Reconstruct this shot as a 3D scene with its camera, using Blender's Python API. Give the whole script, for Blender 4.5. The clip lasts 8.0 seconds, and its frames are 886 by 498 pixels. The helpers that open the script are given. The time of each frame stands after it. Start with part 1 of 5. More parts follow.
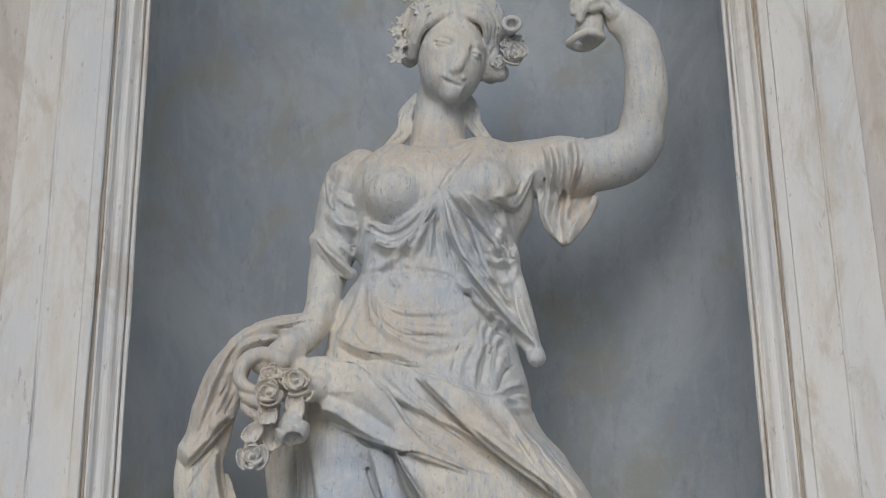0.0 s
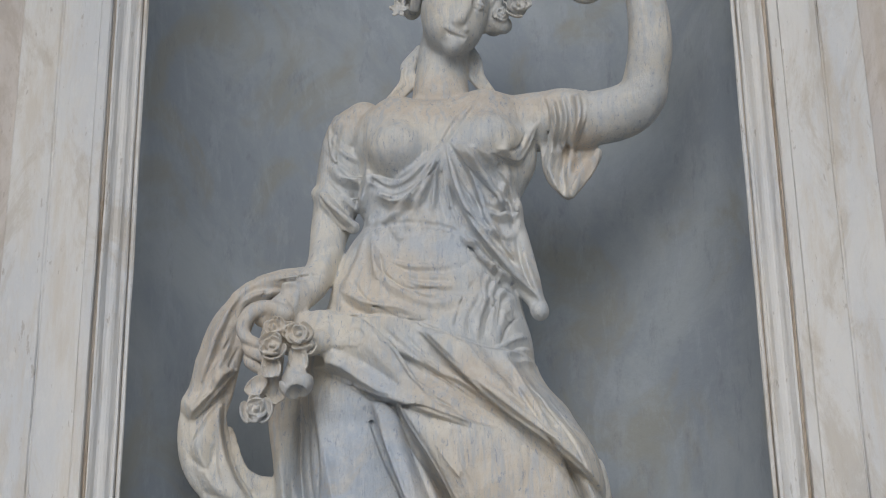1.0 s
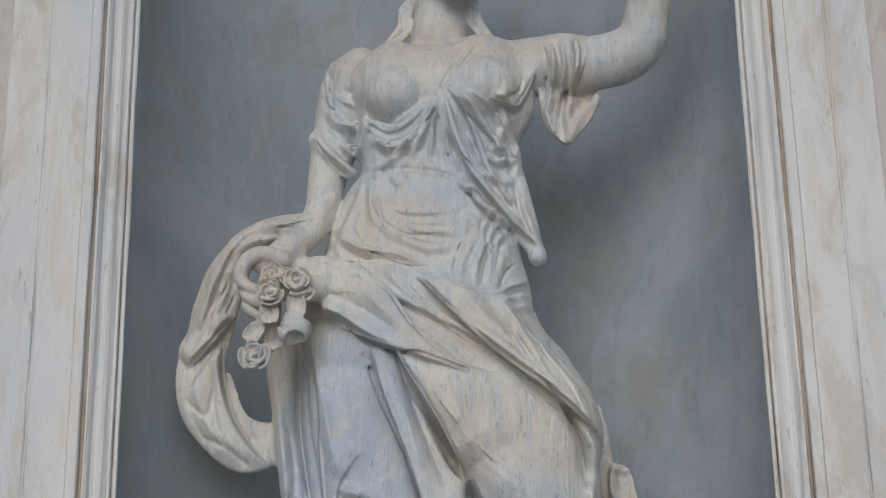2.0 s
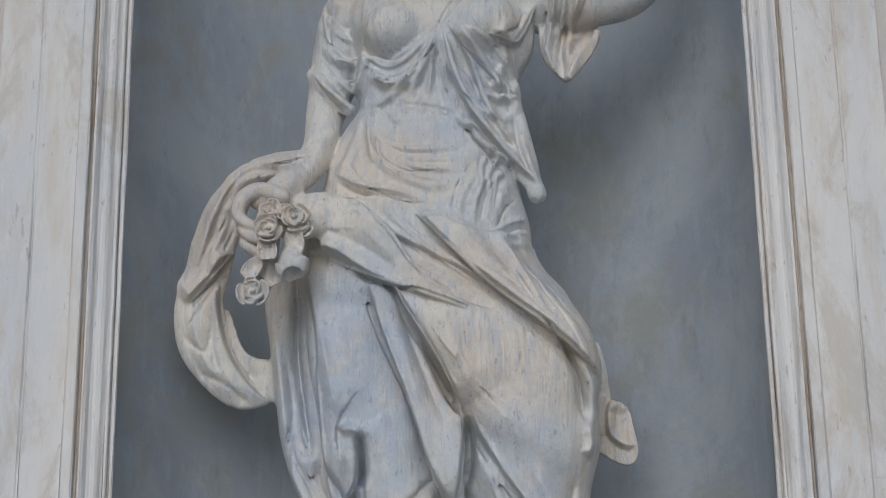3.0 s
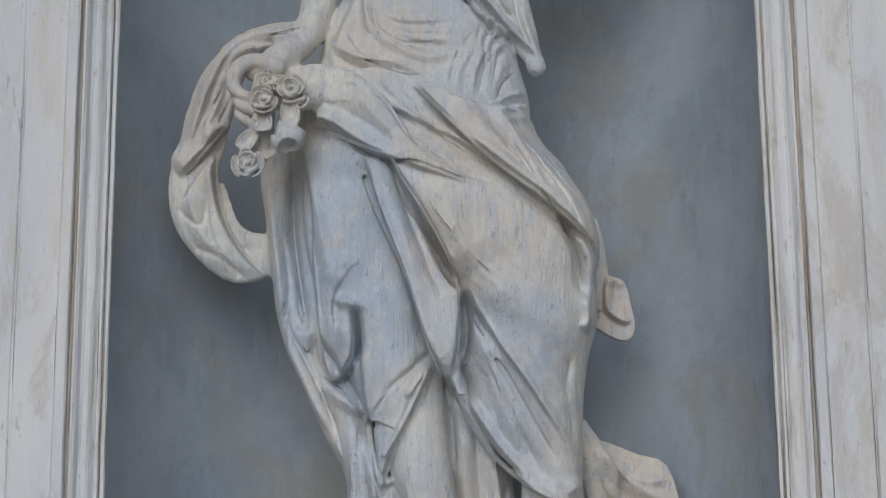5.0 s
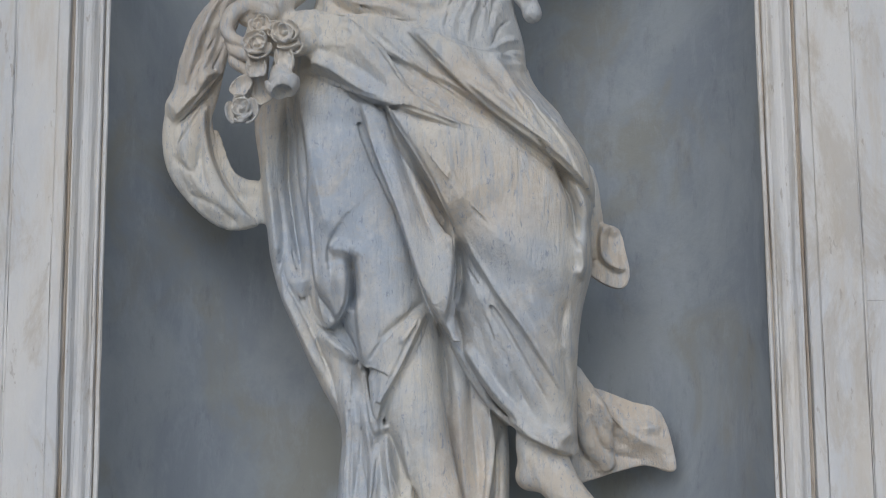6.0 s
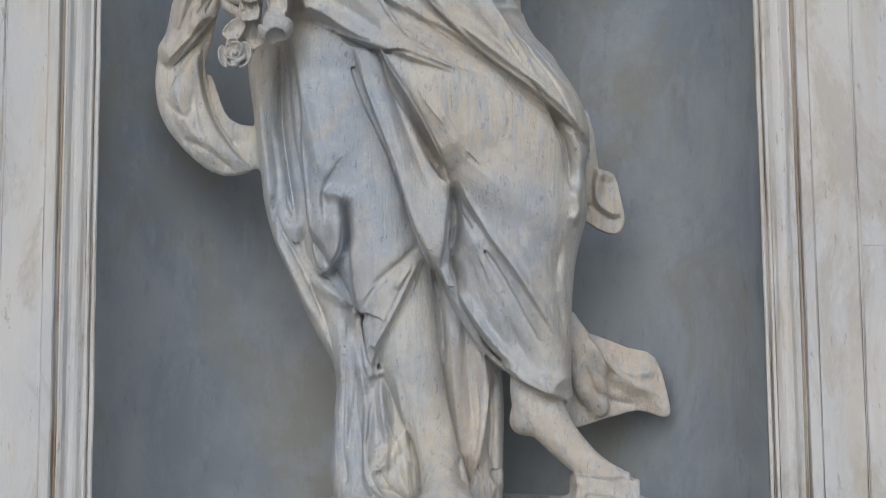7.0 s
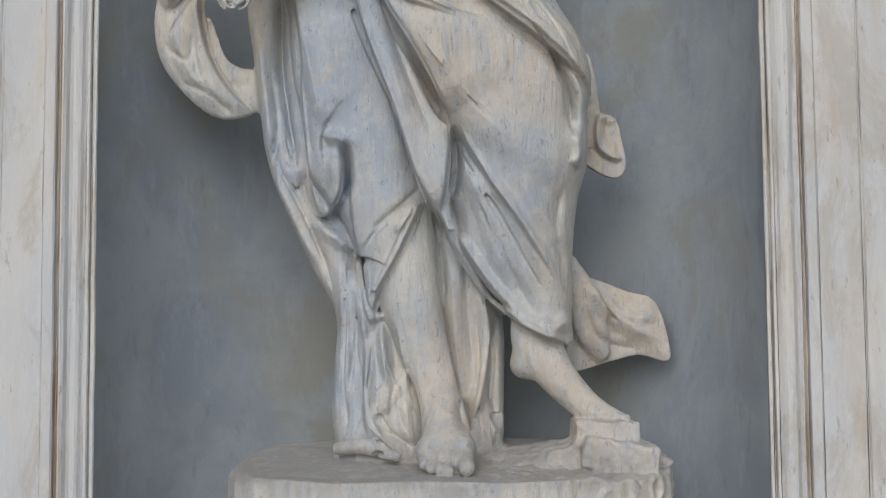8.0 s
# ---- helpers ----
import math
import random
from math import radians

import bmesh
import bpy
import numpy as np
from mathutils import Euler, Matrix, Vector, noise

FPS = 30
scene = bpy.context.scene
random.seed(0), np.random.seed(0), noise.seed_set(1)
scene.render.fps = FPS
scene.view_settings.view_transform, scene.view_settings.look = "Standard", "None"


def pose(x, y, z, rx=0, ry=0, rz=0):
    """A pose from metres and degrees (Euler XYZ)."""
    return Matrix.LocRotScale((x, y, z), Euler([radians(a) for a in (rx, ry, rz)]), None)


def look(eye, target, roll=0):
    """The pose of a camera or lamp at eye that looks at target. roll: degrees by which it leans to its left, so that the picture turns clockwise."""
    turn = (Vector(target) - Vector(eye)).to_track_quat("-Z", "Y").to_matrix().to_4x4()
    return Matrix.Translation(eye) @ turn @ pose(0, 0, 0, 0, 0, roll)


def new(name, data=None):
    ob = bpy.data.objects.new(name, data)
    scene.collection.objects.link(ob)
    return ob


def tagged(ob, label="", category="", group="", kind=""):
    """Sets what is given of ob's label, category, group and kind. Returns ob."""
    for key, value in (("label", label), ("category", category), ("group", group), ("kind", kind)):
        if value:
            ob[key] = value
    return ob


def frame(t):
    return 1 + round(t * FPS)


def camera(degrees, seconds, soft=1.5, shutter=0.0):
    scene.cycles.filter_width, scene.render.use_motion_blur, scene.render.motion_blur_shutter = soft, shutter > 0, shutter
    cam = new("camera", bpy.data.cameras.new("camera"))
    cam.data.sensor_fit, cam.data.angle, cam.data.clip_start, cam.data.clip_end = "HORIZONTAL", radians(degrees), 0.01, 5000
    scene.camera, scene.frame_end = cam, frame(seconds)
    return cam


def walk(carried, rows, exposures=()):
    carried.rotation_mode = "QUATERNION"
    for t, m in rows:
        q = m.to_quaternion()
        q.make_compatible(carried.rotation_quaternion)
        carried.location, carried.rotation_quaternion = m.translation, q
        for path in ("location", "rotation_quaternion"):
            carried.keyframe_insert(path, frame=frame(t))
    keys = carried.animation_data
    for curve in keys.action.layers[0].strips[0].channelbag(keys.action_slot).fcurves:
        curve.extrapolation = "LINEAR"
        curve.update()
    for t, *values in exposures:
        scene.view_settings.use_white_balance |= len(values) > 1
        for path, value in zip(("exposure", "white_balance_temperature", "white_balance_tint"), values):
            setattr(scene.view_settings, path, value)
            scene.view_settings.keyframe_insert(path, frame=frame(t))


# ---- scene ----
# ---- camera ----
cam = camera(34.4, 8.0, soft=1.05)
ROWS = [
    (0.0, 0.1000, -2.7946, 1.6000, 1.776, 20.328, -0.799),
    (0.5, 0.0962, -2.7909, 1.5979, 1.803, 19.452, -0.775),
    (1.0, 0.0925, -2.7850, 1.5954, 1.788, 18.607, -0.858),
    (1.5, 0.0932, -2.7790, 1.5908, 1.755, 17.727, -0.938),
    (3.0, 0.0928, -2.7575, 1.5664, 1.746, 14.620, -0.859),
    (3.5, 0.0934, -2.7476, 1.5612, 1.774, 13.519, -0.719),
    (4.0, 0.0912, -2.7380, 1.5533, 1.752, 12.301, -0.674),
    (4.5, 0.0902, -2.7299, 1.5443, 1.724, 11.269, -0.577),
    (6.0, 0.0894, -2.7152, 1.5190, 1.460, 8.587, -0.474),
    (6.5, 0.0905, -2.7117, 1.5131, 1.353, 7.666, -0.480),
    (7.0, 0.0949, -2.7087, 1.5073, 1.371, 6.650, -0.483),
    (7.5, 0.0968, -2.7064, 1.5002, 1.400, 5.711, -0.600),
    (8.0, 0.0992, -2.7026, 1.4899, 1.508, 4.773, -0.454),
]
walk(cam, [(t, pose(x, y, z, 0, 0, yaw) @ pose(0, 0, 0, 90 + pitch, 0, 0) @ pose(0, 0, 0, 0, 0, roll)) for t, x, y, z, yaw, pitch, roll in ROWS],
     [(0.0, -0.20, 6130, 10), (1.5, -0.22, 6030, 10), (3.5, -0.27, 5820, 10), (4.5, -0.29, 5740, 10), (6.5, -0.26, 5930, 10), (8.0, -0.18, 6100, 10)])

# ---- light: a bright overcast day outside an open loggia ----
world = bpy.data.worlds.new("sky")
scene.world = world
world.use_nodes = True
wn = world.node_tree
sky = wn.nodes.new("ShaderNodeTexSky")
sky.sky_type, sky.sun_disc = "NISHITA", False
sky.sun_elevation, sky.sun_rotation = radians(29.1), radians(188.5)
sky.air_density, sky.dust_density = 1.0, 1.0
wn.nodes["Background"].inputs[1].default_value = 0.15
wn.links.new(sky.outputs[0], wn.nodes["Background"].inputs[0])
sun_data = bpy.data.lights.new("sun", "SUN")
sun_data.energy, sun_data.angle, sun_data.color = 1.3, radians(46), (1.0, 0.97, 0.94)
sun = new("sun", sun_data)
sun.matrix_world = look((-1.2, -8, 4.5), (0, 0, 0))


# ---- materials ----
def shader(name, rough=0.7):
    m = bpy.data.materials.new(name)
    m.use_nodes = True
    nt = m.node_tree
    b = nt.nodes["Principled BSDF"]
    b.inputs["Roughness"].default_value = rough
    b.inputs["Specular IOR Level"].default_value = 0.3
    return m, nt, b


def coords(nt, scale):
    tc = nt.nodes.new("ShaderNodeTexCoord")
    mp = nt.nodes.new("ShaderNodeMapping")
    mp.inputs["Scale"].default_value = scale
    nt.links.new(tc.outputs["Object"], mp.inputs["Vector"])
    return mp.outputs["Vector"]


def fractal(nt, vec, scale, detail=5, rough=0.6, distort=0.0):
    n = nt.nodes.new("ShaderNodeTexNoise")
    n.inputs["Scale"].default_value = scale
    n.inputs["Detail"].default_value = detail
    n.inputs["Roughness"].default_value = rough
    n.inputs["Distortion"].default_value = distort
    nt.links.new(vec, n.inputs["Vector"])
    return n.outputs["Fac"]


def ramp(nt, fac, lo, hi):
    r = nt.nodes.new("ShaderNodeMapRange")
    r.interpolation_type = "SMOOTHSTEP"
    r.inputs["From Min"].default_value = lo
    r.inputs["From Max"].default_value = hi
    nt.links.new(fac, r.inputs["Value"])
    return r.outputs["Result"]


def times(nt, a, b):
    m = nt.nodes.new("ShaderNodeMath")
    m.operation = "MULTIPLY"
    nt.links.new(a, m.inputs[0])
    if isinstance(b, float):
        m.inputs[1].default_value = b
    else:
        nt.links.new(b, m.inputs[1])
    return m.outputs[0]


def tint(nt, fac, a, b):
    m = nt.nodes.new("ShaderNodeMix")
    m.data_type = "RGBA"
    nt.links.new(fac, m.inputs[0])
    for v, s in ((a, m.inputs[6]), (b, m.inputs[7])):
        if isinstance(v, tuple):
            s.default_value = (*v, 1)
        else:
            nt.links.new(v, s)
    return m.outputs[2]


def relief(nt, bsdf, fac, strength, dist):
    b = nt.nodes.new("ShaderNodeBump")
    b.inputs["Strength"].default_value = strength
    b.inputs["Distance"].default_value = dist
    nt.links.new(fac, b.inputs["Height"])
    old = bsdf.inputs["Normal"].links
    if old:
        nt.links.new(old[0].from_socket, b.inputs["Normal"])
    nt.links.new(b.outputs[0], bsdf.inputs["Normal"])


def patch(nt, centre, reach, strength):
    """How far a second colour round a centre shows, ragged at its border."""
    tc = nt.nodes.new("ShaderNodeTexCoord")
    mp = nt.nodes.new("ShaderNodeMapping")
    mp.vector_type = "TEXTURE"
    mp.inputs["Location"].default_value = centre
    mp.inputs["Scale"].default_value = reach
    nt.links.new(tc.outputs["Object"], mp.inputs["Vector"])
    ln = nt.nodes.new("ShaderNodeVectorMath")
    ln.operation = "LENGTH"
    nt.links.new(mp.outputs["Vector"], ln.inputs[0])
    add = nt.nodes.new("ShaderNodeMath")
    add.operation = "MULTIPLY_ADD"
    add.inputs[1].default_value = 1.3
    nt.links.new(fractal(nt, coords(nt, (1, 1, 0.45)), 9.0, 7, 0.66, 0.6), add.inputs[0])
    nt.links.new(ln.outputs["Value"], add.inputs[2])
    return times(nt, ramp(nt, add.outputs[0], 1.95, 1.2), strength)


def marble():
    m, nt, b = shader("weathered marble", 0.58)
    v = coords(nt, (1, 1, 1))
    tall = coords(nt, (1, 1, 0.12))
    grain = coords(nt, (1, 1, 0.3))
    c = tint(nt, ramp(nt, fractal(nt, v, 3.6, 7, 0.66, 0.5), 0.40, 0.60), (0.75, 0.70, 0.60), (0.60, 0.61, 0.60))
    # bluish tones round set places, and warm brown ones, some of them in hollows
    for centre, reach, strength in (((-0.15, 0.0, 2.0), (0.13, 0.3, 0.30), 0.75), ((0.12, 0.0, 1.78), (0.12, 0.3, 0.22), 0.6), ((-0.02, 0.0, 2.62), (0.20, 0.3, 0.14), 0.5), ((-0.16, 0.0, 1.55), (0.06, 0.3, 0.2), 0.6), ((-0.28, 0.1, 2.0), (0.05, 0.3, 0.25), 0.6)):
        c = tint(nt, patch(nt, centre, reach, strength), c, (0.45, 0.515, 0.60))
    for centre, reach, strength in (((0.0, 0.05, 2.88), (0.30, 0.4, 0.07), 0.7), ((0.10, 0.0, 2.03), (0.16, 0.3, 0.10), 0.5), ((-0.40, 0.1, 2.35), (0.16, 0.4, 0.22), 0.7), ((0.05, 0.0, 2.22), (0.13, 0.3, 0.07), 0.6), ((0.05, 0.15, 1.45), (0.07, 0.3, 0.2), 0.6), ((0.26, 0.0, 1.42), (0.16, 0.3, 0.12), 0.5), ((0.30, 0.05, 2.74), (0.05, 0.2, 0.08), 0.8), ((-0.10, 0.0, 2.45), (0.12, 0.3, 0.09), 0.5), ((0.40, 0.2, 1.58), (0.14, 0.4, 0.14), 0.8), ((0.36, 0.15, 1.93), (0.06, 0.3, 0.1), 0.7)):
        c = tint(nt, patch(nt, centre, reach, strength), c, (0.63, 0.535, 0.425))
    # darker grey-brown over the top of the base and the lowest part of the feet
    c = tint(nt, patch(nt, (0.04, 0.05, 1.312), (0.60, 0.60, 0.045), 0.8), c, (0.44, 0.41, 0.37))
    c = tint(nt, times(nt, ramp(nt, fractal(nt, v, 7.0, 9, 0.74, 0.9), 0.48, 0.64), 0.5), c, (0.58, 0.52, 0.43))
    c = tint(nt, times(nt, ramp(nt, fractal(nt, v, 34.0, 7, 0.75), 0.46, 0.62), 0.35), c, (0.78, 0.75, 0.69))
    c = tint(nt, times(nt, ramp(nt, fractal(nt, tall, 60.0, 7, 0.75, 0.2), 0.47, 0.63), 0.55), c, (0.47, 0.51, 0.55))
    c = tint(nt, times(nt, ramp(nt, fractal(nt, grain, 110.0, 5, 0.7, 0.5), 0.58, 0.67), 0.62), c, (0.27, 0.31, 0.40))
    c = tint(nt, times(nt, ramp(nt, fractal(nt, v, 230.0, 4, 0.7), 0.60, 0.72), 0.5), c, (0.34, 0.30, 0.26))
    nt.links.new(c, b.inputs["Base Color"])
    relief(nt, b, fractal(nt, tall, 60.0, 8, 0.74), 0.8, 0.007)
    relief(nt, b, fractal(nt, v, 130.0, 6, 0.74), 0.6, 0.003)
    return m


def lime_paint(name, base, stain, amount):
    m, nt, b = shader(name, 0.8)
    v = coords(nt, (1, 1, 1))
    tall = coords(nt, (1, 1, 0.16))
    runs = coords(nt, (1, 1, 0.4))
    c = tint(nt, ramp(nt, fractal(nt, runs, 5.0, 6, 0.62), 0.40, 0.62), base, tuple(x * y for x, y in zip(base, (0.88, 0.91, 0.96))))
    c = tint(nt, times(nt, ramp(nt, fractal(nt, tall, 18.0, 8, 0.70, 0.3), 0.46, 0.66), amount), c, stain)
    c = tint(nt, times(nt, ramp(nt, fractal(nt, runs, 7.0, 9, 0.74, 0.8), 0.50, 0.64), amount), c, tuple(x * 0.82 for x in stain))
    c = tint(nt, times(nt, ramp(nt, fractal(nt, runs, 40.0, 7, 0.72), 0.52, 0.68), 0.35), c, tuple(min(1, x * 1.1) for x in base))
    c = tint(nt, times(nt, ramp(nt, fractal(nt, coords(nt, (1, 1, 0.3)), 75.0, 5, 0.6), 0.64, 0.70), 0.5), c, (0.36, 0.31, 0.26))
    nt.links.new(c, b.inputs["Base Color"])
    relief(nt, b, fractal(nt, tall, 45.0, 8, 0.74), 0.7, 0.006)
    relief(nt, b, fractal(nt, v, 9.0, 6, 0.65), 0.35, 0.010)
    return m


def blue_plaster():
    m, nt, b = shader("blue grey plaster", 0.7)
    v = coords(nt, (1, 1, 1))
    tall = coords(nt, (1, 1, 0.4))
    c = tint(nt, ramp(nt, fractal(nt, v, 2.6, 8, 0.68, 0.5), 0.38, 0.62), (0.30, 0.332, 0.365), (0.38, 0.41, 0.425))
    c = tint(nt, times(nt, ramp(nt, fractal(nt, v, 3.2, 7, 0.62, 0.8), 0.50, 0.66), 0.8), c, (0.325, 0.325, 0.285))
    c = tint(nt, times(nt, ramp(nt, fractal(nt, tall, 13.0, 9, 0.76, 0.3), 0.50, 0.66), 0.45), c, (0.41, 0.44, 0.48))
    c = tint(nt, times(nt, ramp(nt, fractal(nt, tall, 22.0, 8, 0.75), 0.54, 0.70), 0.4), c, (0.20, 0.215, 0.235))
    nt.links.new(c, b.inputs["Base Color"])
    relief(nt, b, fractal(nt, v, 26.0, 7, 0.7), 0.3, 0.005)
    return m


def plain_ground(name, a, bcol, scale):
    m, nt, b = shader(name, 0.85)
    v = coords(nt, (1, 1, 1))
    nt.links.new(tint(nt, ramp(nt, fractal(nt, v, scale, 6, 0.6), 0.35, 0.65), a, bcol), b.inputs["Base Color"])
    relief(nt, b, fractal(nt, v, scale * 12, 4, 0.6), 0.3, 0.005)
    return m


MARBLE = marble()
PAINT = lime_paint("white limewash", (0.72, 0.70, 0.66), (0.60, 0.53, 0.43), 0.52)
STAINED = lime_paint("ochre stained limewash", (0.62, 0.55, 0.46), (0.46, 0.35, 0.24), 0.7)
PLASTER = blue_plaster()
RENDER_COAT = lime_paint("beige render", (0.60, 0.55, 0.50), (0.50, 0.43, 0.35), 0.5)
PAVING = plain_ground("stone paving", (0.30, 0.30, 0.29), (0.40, 0.39, 0.38), 3.0)
GRAVEL = plain_ground("pale gravel", (0.26, 0.26, 0.25), (0.34, 0.33, 0.31), 2.0)


# ---- building blocks ----
def mesh_object(name, verts, faces, mat, smooth=False, parent=None):
    me = bpy.data.meshes.new(name)
    me.from_pydata(verts, [], faces)
    me.materials.append(mat)
    me.polygons.foreach_set("use_smooth", [smooth] * len(me.polygons))
    me.update()
    ob = new(name, me)
    ob.parent = parent
    return ob


def box(name, x0, x1, y0, y1, z0, z1, mat, parent=None):
    bm = bmesh.new()
    bmesh.ops.create_cube(bm, size=1, matrix=Matrix.LocRotScale(((x0 + x1) / 2, (y0 + y1) / 2, (z0 + z1) / 2), None, (x1 - x0, y1 - y0, z1 - z0)))
    me = bpy.data.meshes.new(name)
    bm.to_mesh(me)
    bm.free()
    me.materials.append(mat)
    ob = new(name, me)
    ob.parent = parent
    return ob


def moulding(name, profile, z0, z1, mat, side, parent=None, wobble=0.0016):
    """A strip of profile (distance from the niche's middle, depth) run up the wall, a little uneven, on side -1 or 1."""
    rows = 60
    verts, faces = [], []
    n = len(profile)
    for i in range(rows + 1):
        z = z0 + (z1 - z0) * i / rows
        for j, (x, y) in enumerate(profile):
            w = wobble if 0 < j < n - 1 else 0
            dx = w * noise.noise((side * 7 + j * 1.7, z * 5, 0.3)) + 0.6 * w * noise.noise((side * 3 + j * 2.3, z * 19, 4.1))
            verts.append((side * (x + dx), y + 0.7 * w * noise.noise((j * 3.1, z * 7, side * 5.0)), z))
    for i in range(rows):
        for j in range(n - 1):
            a = i * n + j
            q = (a, a + 1, a + n + 1, a + n)
            faces.append(q if side > 0 else q[::-1])
    faces.append(tuple(range(n)))
    faces.append(tuple(rows * n + j for j in range(n)))
    ob = mesh_object(name, verts, faces, mat, parent=parent)
    bm = bmesh.new()
    bm.from_mesh(ob.data)
    bmesh.ops.recalc_face_normals(bm, faces=bm.faces)
    bm.to_mesh(ob.data)
    bm.free()
    return ob


# ---- the loggia ----
HALF, DEEP, SILL, HEAD, WALL_TOP = 0.634, 0.53, 1.216, 4.3, 7.6
RADIUS = (HALF ** 2 + DEEP ** 2) / (2 * DEEP)
SWEEP = math.asin(HALF / RADIUS)
tagged(box("floor", -4.5, 4.5, -4.4, 0.9, -0.2, 0.0, PAVING), "pale stone paved loggia floor", "floor", kind="structure")
tagged(box("ground", -400, 400, -400, -4.4, -0.5, -0.15, GRAVEL), "pale gravel ground outside the loggia", "ground", kind="structure")
# unseen ceiling and side walls, added; the ceiling holds off light from high up
tagged(box("ceiling", -4.5, 4.5, -4.4, 0.9, WALL_TOP, WALL_TOP + 0.25, RENDER_COAT), "unseen plain plastered ceiling added over the loggia", "ceiling", kind="structure")
for side, nm in ((-1, "wall_west"), (1, "wall_east")):
    tagged(box(nm, side * 4.5 - 0.15, side * 4.5 + 0.15, -4.4, 0.9, 0.0, WALL_TOP, RENDER_COAT), "plain beige rendered side wall", "wall", kind="structure")

# unseen wall added behind the viewpoint; its opening shapes the daylight on the niche
front = tagged(new("wall_south_added"), "unseen plain front wall, added to shape the daylight through a tall opening", "wall", kind="structure")
for side in (-1, 1):
    box("added_pier", *((3.7, 4.35) if side > 0 else (-4.35, -3.7)), -4.4, -4.0, 0.0, WALL_TOP, RENDER_COAT, front)
box("added_wall_over", -3.7, 3.7, -4.4, -4.0, 7.2, WALL_TOP, RENDER_COAT, front)

# the wall round the niche: two flanks, the part below the sill and the part above the head
wall = tagged(new("wall_north"), "beige rendered wall with a tall round-backed niche", "wall", kind="structure")
for side in (-1, 1):
    x0, x1 = sorted((side * 0.8987, side * 4.35))
    box("wall_flank", x0, x1, -0.022, 0.9, 0.0, WALL_TOP, RENDER_COAT, wall)
box("wall_below", -0.8987, 0.8987, 0.004, 0.9, 0.0, SILL - 0.06, RENDER_COAT, wall)
box("wall_above", -0.8987, 0.8987, 0.004, 0.9, HEAD, WALL_TOP, RENDER_COAT, wall)


def niche_shell():
    """The curved back of the niche, with thickness, slightly uneven."""
    cols, rows = 72, 90
    verts, faces = [], []
    for layer, r in ((0, RADIUS), (1, RADIUS + 0.12)):
        for i in range(rows + 1):
            z = SILL - 0.06 + (HEAD - SILL + 0.06) * i / rows
            for j in range(cols + 1):
                a = SWEEP * (2 * j / cols - 1)
                rr = r + (0.004 * noise.noise((3 * math.sin(a), 3 * math.cos(a), z * 2.5)) if layer == 0 and 0 < j < cols else 0)
                verts.append((rr * math.sin(a), DEEP - RADIUS + rr * math.cos(a) + 0.001, z))
    w = cols + 1
    size = w * (rows + 1)
    for i in range(rows):
        for j in range(cols):
            a = i * w + j
            faces.append((a, a + 1, a + w + 1, a + w)[::-1])
            faces.append((size + a, size + a + 1, size + a + w + 1, size + a + w))
    return mesh_object("niche_back", verts, faces, PLASTER, True, wall)


tagged(niche_shell(), "curved blue-grey plaster niche back")


def half_disc(name, z0, z1, mat):
    cols = 48
    verts, faces = [], []
    for z in (z0, z1):
        verts += [((RADIUS + 0.02) * math.sin(SWEEP * (2 * j / cols - 1)), DEEP - RADIUS + (RADIUS + 0.02) * math.cos(SWEEP * (2 * j / cols - 1)) + 0.002, z) for j in range(cols + 1)]
    n = cols + 1
    faces += [tuple(range(n))[::-1], tuple(range(n, 2 * n))]
    faces += [(j, (j + 1) % n, n + (j + 1) % n, n + j) for j in range(n)]
    return mesh_object(name, verts, faces, mat, parent=wall)


half_disc("niche_floor", SILL - 0.08, SILL, PAVING)
half_disc("niche_head", HEAD - 0.02, HEAD + 0.1, PLASTER)

# the moulded stone surround, strip by strip from the niche outwards
STRIPS = [
    ("inner_bead", PAINT, [(0.634, 0.05), (0.634, 0.0), (0.636, -0.003), (0.641, -0.003), (0.643, 0.0), (0.643, 0.05)]),
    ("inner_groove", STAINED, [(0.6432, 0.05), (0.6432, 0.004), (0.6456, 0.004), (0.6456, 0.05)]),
    ("inner_fillet", PAINT, [(0.6458, 0.05), (0.6458, -0.005), (0.6475, -0.008), (0.652, -0.008), (0.6536, -0.005), (0.6536, 0.05)]),
    ("cyma", PAINT, [(0.6538, 0.05), (0.6538, -0.004), (0.657, -0.007), (0.662, -0.014), (0.667, -0.0175), (0.672, -0.018), (0.676, -0.0185), (0.681, -0.022), (0.686, -0.031), (0.6905, -0.035), (0.694, -0.034), (0.694, 0.05)]),
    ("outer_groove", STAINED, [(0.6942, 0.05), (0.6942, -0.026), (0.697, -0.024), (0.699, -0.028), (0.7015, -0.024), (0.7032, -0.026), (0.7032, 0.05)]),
    ("outer_fillet", PAINT, [(0.7034, 0.05), (0.7034, -0.036), (0.706, -0.0395), (0.724, -0.0395), (0.728, -0.034), (0.728, 0.05)]),
    ("fascia", PAINT, [(0.7282, 0.05), (0.7282, -0.0325), (0.735, -0.033), (0.806, -0.034), (0.8085, -0.031), (0.8085, 0.05)]),
    ("fascia_groove", PAINT, [(0.8087, 0.05), (0.8087, -0.0300), (0.8117, -0.0300), (0.8117, 0.05)]),
]
